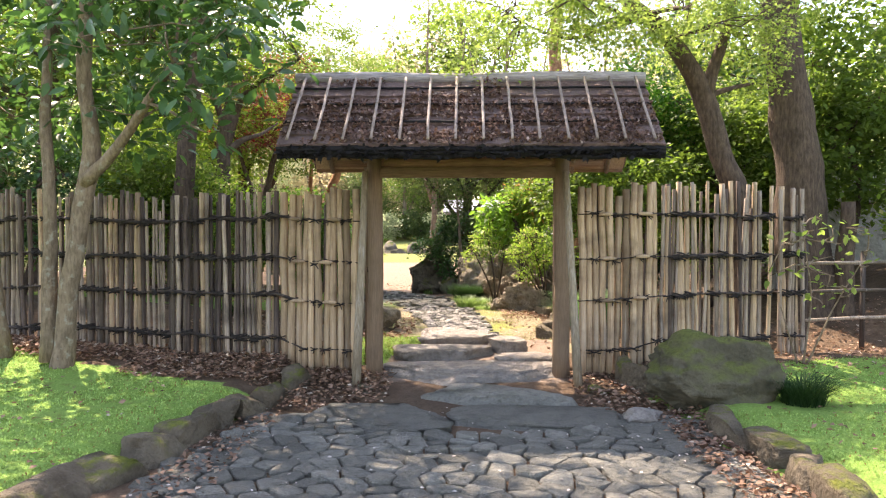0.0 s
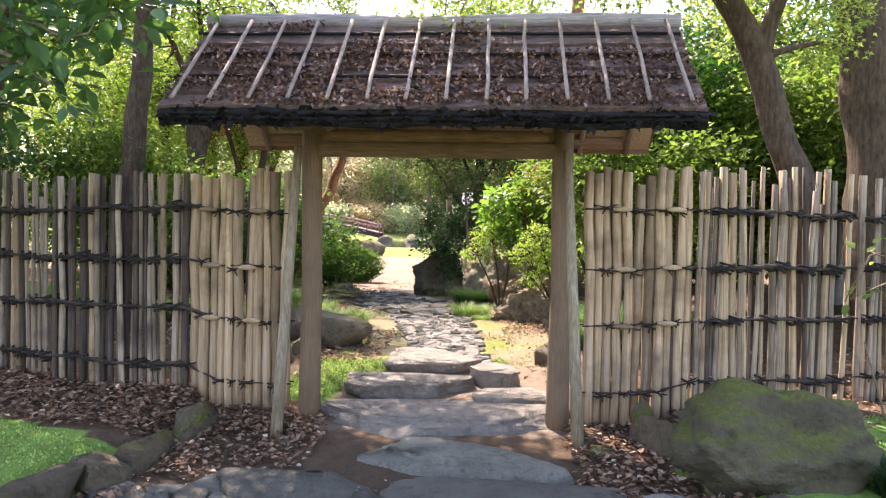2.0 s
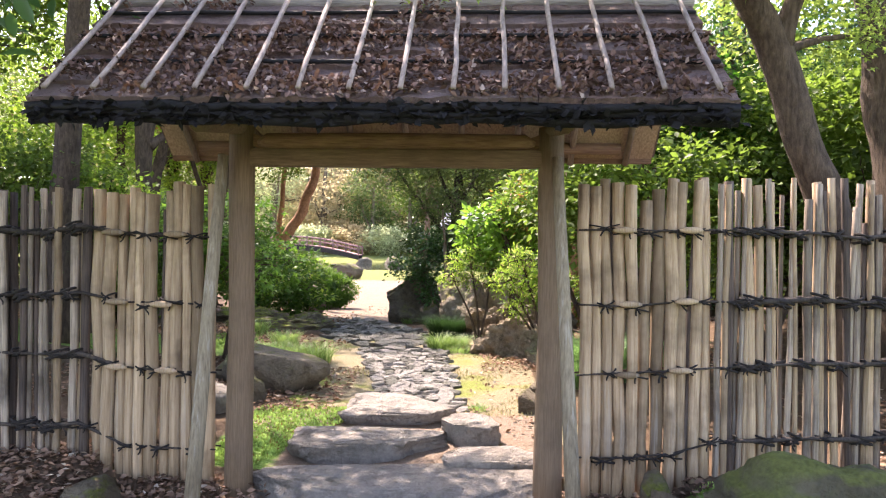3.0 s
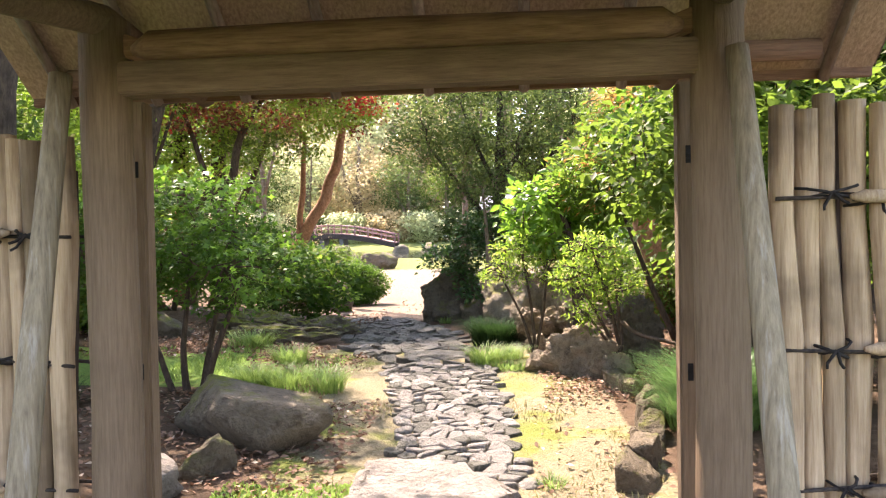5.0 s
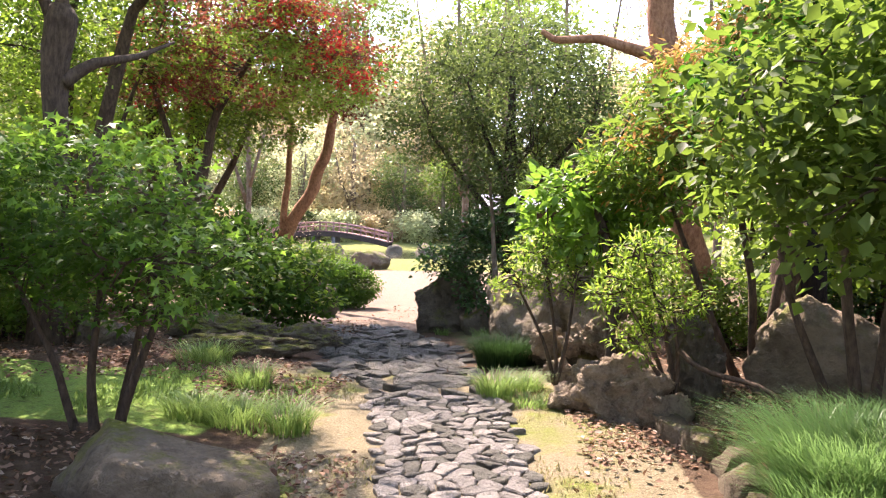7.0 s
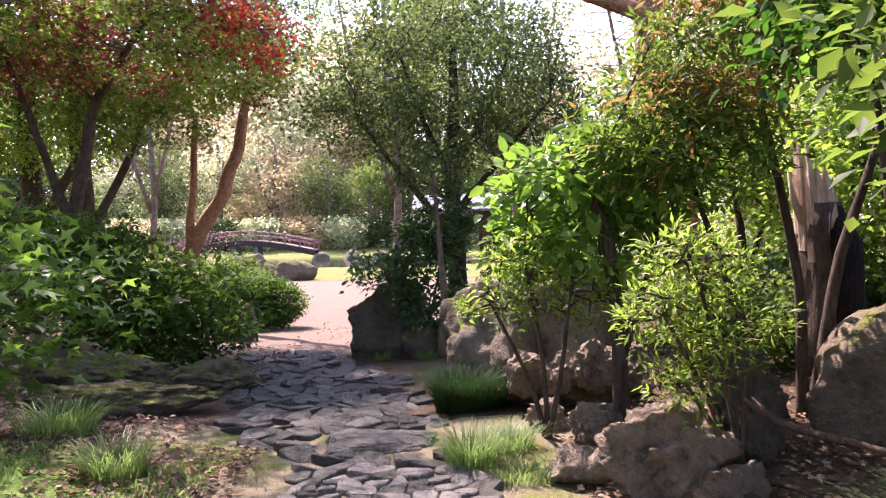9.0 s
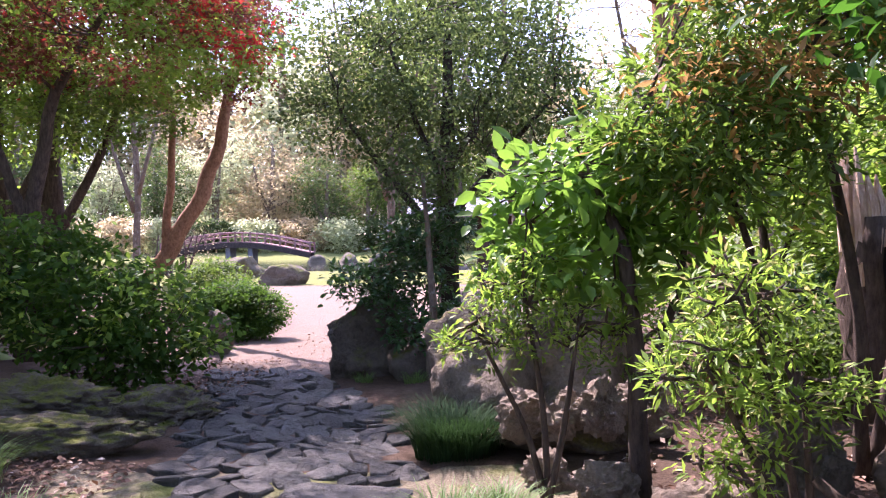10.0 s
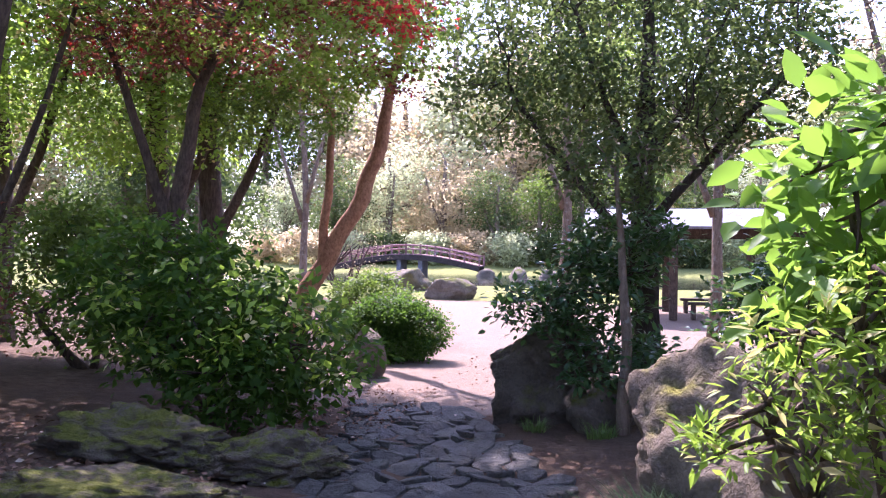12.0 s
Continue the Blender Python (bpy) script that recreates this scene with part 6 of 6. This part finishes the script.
tree("pollard_tree", (-4.75, 14.2), [
    [(-4.78, 14.2, 0.2, 0.17), (-4.72, 14.2, 1.6, 0.14), (-4.68, 14.2, 2.9, 0.125), (-4.64, 14.2, 3.55, 0.15), (-4.62, 14.2, 3.75, 0.17), (-4.66, 14.2, 3.9, 0.1)],
    [(-4.6, 14.2, 3.1, 0.07), (-4.35, 14.4, 3.35, 0.055), (-4.1, 14.8, 3.5, 0.035), (-3.9, 15.3, 3.8, 0.015)],
    [(-4.62, 14.2, 3.75, 0.07), (-4.5, 14.1, 4.4, 0.05), (-4.55, 14.0, 5.4, 0.03)], [(-4.7, 14.2, 3.75, 0.06), (-5.0, 14.1, 4.5, 0.045), (-5.4, 14.0, 5.4, 0.025)]],
    [((-4.6, 14.1, 5.0), (1.0, 0.8, 0.5)), ((-5.4, 14.0, 4.4), (0.7, 0.7, 0.4))], LEAF_LIME, "knobbly pollarded tree with a swollen cut head", clumps=90, per=16, clump_size=0.26, leaf_size=0.08, bark=BARK, seed=96, limbs=12, twigs=40)

# ---- distance: far trees round the pond ----
def far_tree(leaf, seed, height, r, label, tint=None):
    rng = random.Random(seed)
    blobs = [((rng.uniform(-0.5, 0.5) * r, 140 + rng.uniform(-0.5, 0.5) * r, height * rng.uniform(0.1, 0.92)), (r * rng.uniform(0.45, 0.75), r * rng.uniform(0.45, 0.75), height * rng.uniform(0.08, 0.16))) for _ in range(12)]
    t = tree("far_tree", (0, 140, 0), [[(0, 140, -0.5, 0.3), (0.1, 140, height * 0.4, 0.24), (0, 140, height * 0.85, 0.1)], [(0, 140, height * 0.2, 0.16), (r * 0.3, 140, height * 0.45, 0.12), (r * 0.45, 140, height * 0.7, 0.06)]],
             blobs, leaf, label, clumps=250, per=26, clump_size=0.7, leaf_size=0.24, seed=seed, limbs=10, twigs=30, limb_from=0.3, group="far trees round the pond", bark=BARK_PALE)
    return t


# the first two carry the haze in their leaf colour
FAR = [far_tree(LEAF_FAR, 201, 9.0, 3.6, "green tree across the pond, its leaves paled for haze"), far_tree(LEAF_TAN, 202, 8.0, 3.6, "budding tan tree across the pond, its leaves paled for haze"),
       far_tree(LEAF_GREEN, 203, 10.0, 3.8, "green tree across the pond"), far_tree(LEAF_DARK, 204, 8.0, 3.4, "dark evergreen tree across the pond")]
rng = random.Random(77)
for k in range(40):
    if k < 26:
        x, y = -85 + k * 5.6 + rng.uniform(-1.5, 1.5), rng.uniform(90, 104)
    elif k < 36:
        x, y = rng.choice((-1, 1)) * rng.uniform(12, 26) - 2, rng.uniform(18, 44)
    else:
        x, y = -34 + (k - 36) * 14 + rng.uniform(-3, 3), rng.uniform(106, 112)
    proto = FAR[rng.choice((0, 0, 1, 1, 2, 3)) if k < 26 or k >= 36 else rng.choice((0, 2, 3))]
    copy_thing(proto, pose(x, y, gz(x, y), 0, 0, rng.uniform(0, 360)) @ Matrix.Scale(rng.uniform(0.9, 1.2) if 26 <= k < 36 else rng.uniform(2.3, 3.2), 4))
for x, y, k in ((-10.0, 15.5, 2), (-13.0, 20.0, 0), (9.5, 15.5, 2), (12.0, 20.0, 0), (8.0, 21.0, 3), (-16.0, 14.0, 2)):
    copy_thing(FAR[k], pose(x, y, gz(x, y), 0, 0, 40 * x) @ Matrix.Scale(0.75, 4))
for x, y, k, size in ((-9.5, 73.5, 3, 0.95), (-6.0, 72.5, 2, 0.8), (-2.5, 74.0, 3, 1.0), (2.0, 73.0, 2, 0.9), (6.5, 74.0, 3, 1.05), (-15.0, 77.0, 1, 1.3), (-20.0, 76.0, 0, 1.2), (-25.0, 75.0, 3, 1.1), (11.0, 73.0, 0, 1.1), (-9.5, 84.0, 1, 1.9)):
    copy_thing(FAR[k], pose(x, y, gz(x, y), 0, 0, 57 * x) @ Matrix.Scale(size, 4))
for k, ob in enumerate(FAR):
    ob.location = (-34 + 22 * k, 84, gz(-34 + 22 * k, 84))
for k, (x, y) in enumerate(((-22, 70.5), (-18.5, 71), (-15, 70.5), (-11.5, 71), (-8, 70), (-4.5, 71), (-1, 70), (-26, 70), (2.5, 70.5), (6, 71), (10, 70), (-30, 71))):
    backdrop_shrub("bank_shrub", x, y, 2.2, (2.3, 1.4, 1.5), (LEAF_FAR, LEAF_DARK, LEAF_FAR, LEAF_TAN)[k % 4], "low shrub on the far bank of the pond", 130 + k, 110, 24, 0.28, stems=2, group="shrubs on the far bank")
backdrop_shrub("bare_shrub", -8.2, 33, 1.7, (1.6, 1.2, 1.0), LEAF_TAN, "twiggy leafless shrub with pinkish twigs", 150, 60, 8, 0.05, stems=8)


# ---- grass, moss and litter ----
def moss_tufts(name, inside, box, count, height, material, label, seed):
    rng = np.random.default_rng(seed)
    p = []
    while sum(len(q) for q in p) < count:
        q = np.stack([rng.uniform(box[0], box[2], 4000), rng.uniform(box[1], box[3], 4000)], 1)
        p.append(q[inside(q[:, 0], q[:, 1])])
    p = np.concatenate(p)[:count]
    keep = np.array([noise.noise(Vector((x * 1.6, y * 1.6, seed))) > (0.05 if "grass" in name else -0.3) for x, y in p])
    p = p[keep]
    where = np.stack([p[:, 0], p[:, 1], ground_z(p[:, 0], p[:, 1]) - 0.005 + 0.03 * np.array([noise.noise(Vector((x * 1.7, y * 1.7, 0))) for x, y in p])], 1)
    ways = rng.normal(0, 0.45, (len(p), 3)) + np.array((0, 0, 1.0))
    ob = part(name, leaf_mesh(name, where, ways, height, "slim" if "grass" in name else "small", rng, 0, 1.0), material)
    return tagged(ob, label, "ground cover", kind="stuff")


def left_edge(y):
    return np.interp(y, (0, 4, 7.2), (-2.75, -2.4, -1.75))


def right_edge(y):
    return np.interp(y, (0, 4, 7.2), (2.5, 2.3, 1.8))


MOSS = leaf_mat("moss_tip", (0.13, 0.22, 0.045), (0.32, 0.47, 0.14), (0.42, 0.62, 0.16), 0.8, 0.3, (0.2, 0.15, 0.05), 0.06, 0.1)
moss_tufts("moss", lambda x, y: (x < left_edge(y)) & (y < 6.4 + 0.28 * np.clip(-2 - x, 0, 3)), (-6.5, 2.0, -1.6, 7.2), 50000, 0.021, MOSS, "bright green moss lawn beside the kerb", 1)
moss_tufts("moss", lambda x, y: (x > right_edge(y)), (1.8, 2.5, 5.5, 7.4), 30000, 0.021, MOSS, "bright green moss lawn by the boulder", 2)
moss_tufts("moss", lambda x, y: (x < path_left(y) - 0.05), (-1.3, 7.8, -0.35, 9.2), 4000, 0.03, MOSS, "patch of moss inside the gate", 3)
moss_tufts("thin_grass", lambda x, y: ((x < path_left(y)) & (x > path_left(y) - 0.8)) | ((x > path_right(y)) & (x < path_right(y) + 0.8)), (-2.2, 9.0, 1.3, 13.8), 4500, 0.035, leaf_mat("dry_grass", (0.16, 0.16, 0.06), (0.4, 0.35, 0.18), (0.42, 0.38, 0.18), 0.7, 0.3), "thin dry grass along the garden path", 4)
moss_tufts("grass_patch", lambda x, y: np.abs(x + 2.6) < 1.3, (-3.8, 11.5, -1.5, 13.4), 4200, 0.06, GRASS, "fresh green grass behind the shrub", 5)

for k, (x, y, r, h, n, m, text) in enumerate((
        (1.95, 10.75, 0.42, 0.52, 2600, TURF, "large arching lily-turf clump by stones"), (1.72, 10.4, 0.3, 0.42, 1300, TURF, "arching lily-turf clump by stones"), (2.4, 11.0, 0.32, 0.48, 1500, TURF, "arching lily-turf clump by stones"),
        (0.02, 13.1, 0.16, 0.3, 300, GRASS, "bright grass tuft at the path's edge"), (0.28, 13.35, 0.14, 0.24, 220, GRASS, "bright grass tuft by the rocks"), (0.3, 12.8, 0.16, 0.14, 160, GRASS, "low grass tuft at the path's edge"),
        (0.08, 14.62, 0.28, 0.46, 1300, GRASS_DARK, "dark dense lily-turf clump by a rock"), (0.3, 14.75, 0.18, 0.4, 500, GRASS_DARK, "dark dense lily-turf clump by a rock"),
        (-1.35, 11.7, 0.14, 0.32, 220, GRASS, "bright grass tuft in the bed"), (-1.75, 11.8, 0.2, 0.28, 320, GRASS, "bright grass tuft in the bed"), (-2.1, 11.9, 0.22, 0.25, 320, GRASS, "bright grass tuft in the bed"),
        (-2.85, 13.8, 0.25, 0.3, 380, GRASS, "grass tuft beside mossy rocks"), (-2.1, 13.0, 0.18, 0.3, 260, GRASS, "grass tuft beside mossy rocks"), (-3.3, 10.6, 0.2, 0.3, 260, GRASS_DARK, "dark grass tuft beside a boulder"),
        (0.55, 9.3, 0.08, 0.1, 60, GRASS, "small tuft beside a step stone"), (-0.3, 17.8, 0.12, 0.2, 120, GRASS, "grass tuft at the foot of a rock"), (-0.9, 18.05, 0.1, 0.18, 90, GRASS, "grass tuft at the foot of a rock"))):
    tuft(x, y, r, h, n, m, text, 300 + k, width=0.0022 if m is TURF else 0.003, lean=0.95 if m is TURF else 0.75)


def litter(regions, seed, label, size=0.05):
    """Fallen leaves strewn over rectangles: (x0, y0, x1, y1, count)."""
    rng = np.random.default_rng(seed)
    pts = []
    for x0, y0, x1, y1, n in regions:
        n = int(n * 1.35)
        pts.append(np.stack([rng.uniform(x0, x1, n), rng.uniform(y0, y1, n)], 1))
    p = np.concatenate(pts)
    where = np.stack([p[:, 0], p[:, 1], ground_z(p[:, 0], p[:, 1]) + 0.012 + rng.uniform(0, 0.02, len(p)) + 0.03 * np.array([noise.noise(Vector((x * 1.7, y * 1.7, 0))) for x, y in p])], 1)
    ways = rng.normal(0, 1, (len(p), 3)) * np.array((1, 1, 0.25))
    return tagged(part("leaf_litter", leaf_mesh("leaf_litter", where, ways, size, "small", rng, 0, 0.35), LITTER), label, "litter", kind="stuff")


litter([(-5.5, 6.95, -1.75, 7.7, 3600), (-3.2, 6.6, -1.75, 7.0, 700), (-6.0, 3.0, -2.4, 6.5, 260), (2.4, 3.0, 5.0, 7.0, 220), (-1.7, 6.2, -0.7, 7.4, 900), (-1.5, 7.0, -1.0, 7.6, 200), (1.0, 6.1, 1.9, 7.5, 900), (1.55, 3.5, 1.95, 6.2, 900), (3.0, 7.0, 7.0, 9.5, 1500), (-1.9, 3.5, -1.5, 6.2, 300)], 31, "brown fallen leaves along the fence and kerbs")
litter([(-3.6, 9.0, -0.7, 11.2, 2000), (0.6, 11.2, 3.4, 13.6, 2600), (-2.4, 12.4, -1.3, 13.5, 600), (-5.0, 14.0, -2.4, 17.0, 1000), (0.45, 8.4, 1.3, 11.5, 160), (-3.8, 12.8, -1.95, 14.4, 850), (-3.4, 17.0, -2.2, 20.0, 500), (1.0, 13.6, 4.5, 17.5, 1600), (-6.5, 12.5, -3.4, 15.5, 1400), (-2.5, 18.4, 0.5, 24.0, 260)], 32, "brown fallen leaves under the garden shrubs")

PETAL = leaf_mat("pale_petal", (0.42, 0.36, 0.3), (0.62, 0.55, 0.48), (0.5, 0.4, 0.35), 0.8, 0.2)
petal_rng = np.random.default_rng(41)
petal_at = np.stack([petal_rng.uniform(-1.9, 1.9, 260), petal_rng.uniform(3.2, 6.3, 260), petal_rng.uniform(0.014, 0.022, 260)], 1)
tagged(part("fallen_petals", leaf_mesh("fallen_petals", petal_at, petal_rng.normal(0, 1, (260, 3)) * np.array((1, 1, 0.1)), 0.028, "small", petal_rng, 0, 0.2), PETAL), "pale fallen petals strewn over the paving", "litter", kind="stuff")


def paving(name, inside, box, spacing, gap, height, seed, label, z_of, near, stone=None):
    """Crazy paving: separate stones, those outside `near` joined into one."""
    rng = random.Random(seed)
    pts = scatter(rng, lambda x, y: inside(x, y, 0.5), box, spacing, 32000)
    cells = clip_cells(pts)
    root = thing(name, (0, (box[1] + box[3]) / 2, 0), label, "paving", kind="structure")
    o = root.location
    rest, made = Geo(), 0
    for p, poly in zip(pts, cells):
        if not inside(p[0], p[1], 0.0) or len(poly) < 4:
            continue
        g = Geo()
        c = stone_piece(g, poly, gap * (1.8 if p[1] > 13 else 1.0), height * rng.uniform(0.7, 1.4), rng, 0.03 if p[1] > 13 else 0.014)
        if c is None:
            continue
        z = z_of(*c)
        if near(*p) and made < 300:
            ob = part("paving_stone", g, stone(p[1]) if stone else COBBLE, root, smooth=False)
            ob.location = Vector((c[0], c[1], z)) - o
            made += 1
        else:
            rest.add([Vector(v) + Vector((c[0], c[1], z)) - o for v in g.v], g.f)
    if rest.v:
        tagged(part("paving_remainder", rest, COBBLE, root, smooth=False), kind="stuff")


paving("pavement", lambda x, y, m: (np.interp(y, (-3, 0, 4.2, 6.0, 6.5), (-2.9, -2.5, -1.98, -1.75, -1.6)) - m < x < np.interp(y, (-3, 0, 4.2, 6.0), (2.5, 2.2, 1.92, 1.8)) + m) and y < 6.15 + m - 0.25 * (abs(x) < 1) - 0.35 * (abs(x) < 0.85) and y > -2.5 - m,
       (-3.4, -3.0, 3.2, 6.7), lambda x, y: 0.165, 0.009, 0.022, 5, "grey crazy paving of small irregular stones", lambda x, y: -0.012, lambda x, y: y > 3.5)
# colour changes at y 13.1 from the sunlit stone to the shaded one
paving("garden_path", lambda x, y, m: path_left(y) - m < x < path_right(y) + m and 9.25 - m < y < 19.0 + m and not (13.25 < y < 13.95 and -0.98 < x < -0.17 and m == 0),
       (-3.6, 8.8, 1.2, 19.6), lambda x, y: 0.102 if y < 12.9 else 0.2, 0.006, 0.02, 6, "winding garden path of flat irregular stones", lambda x, y: gz(x, y) - 0.015, lambda x, y: y < 19, lambda y: SUNLIT_STONE if y < 13.1 else SHADE_STONE)
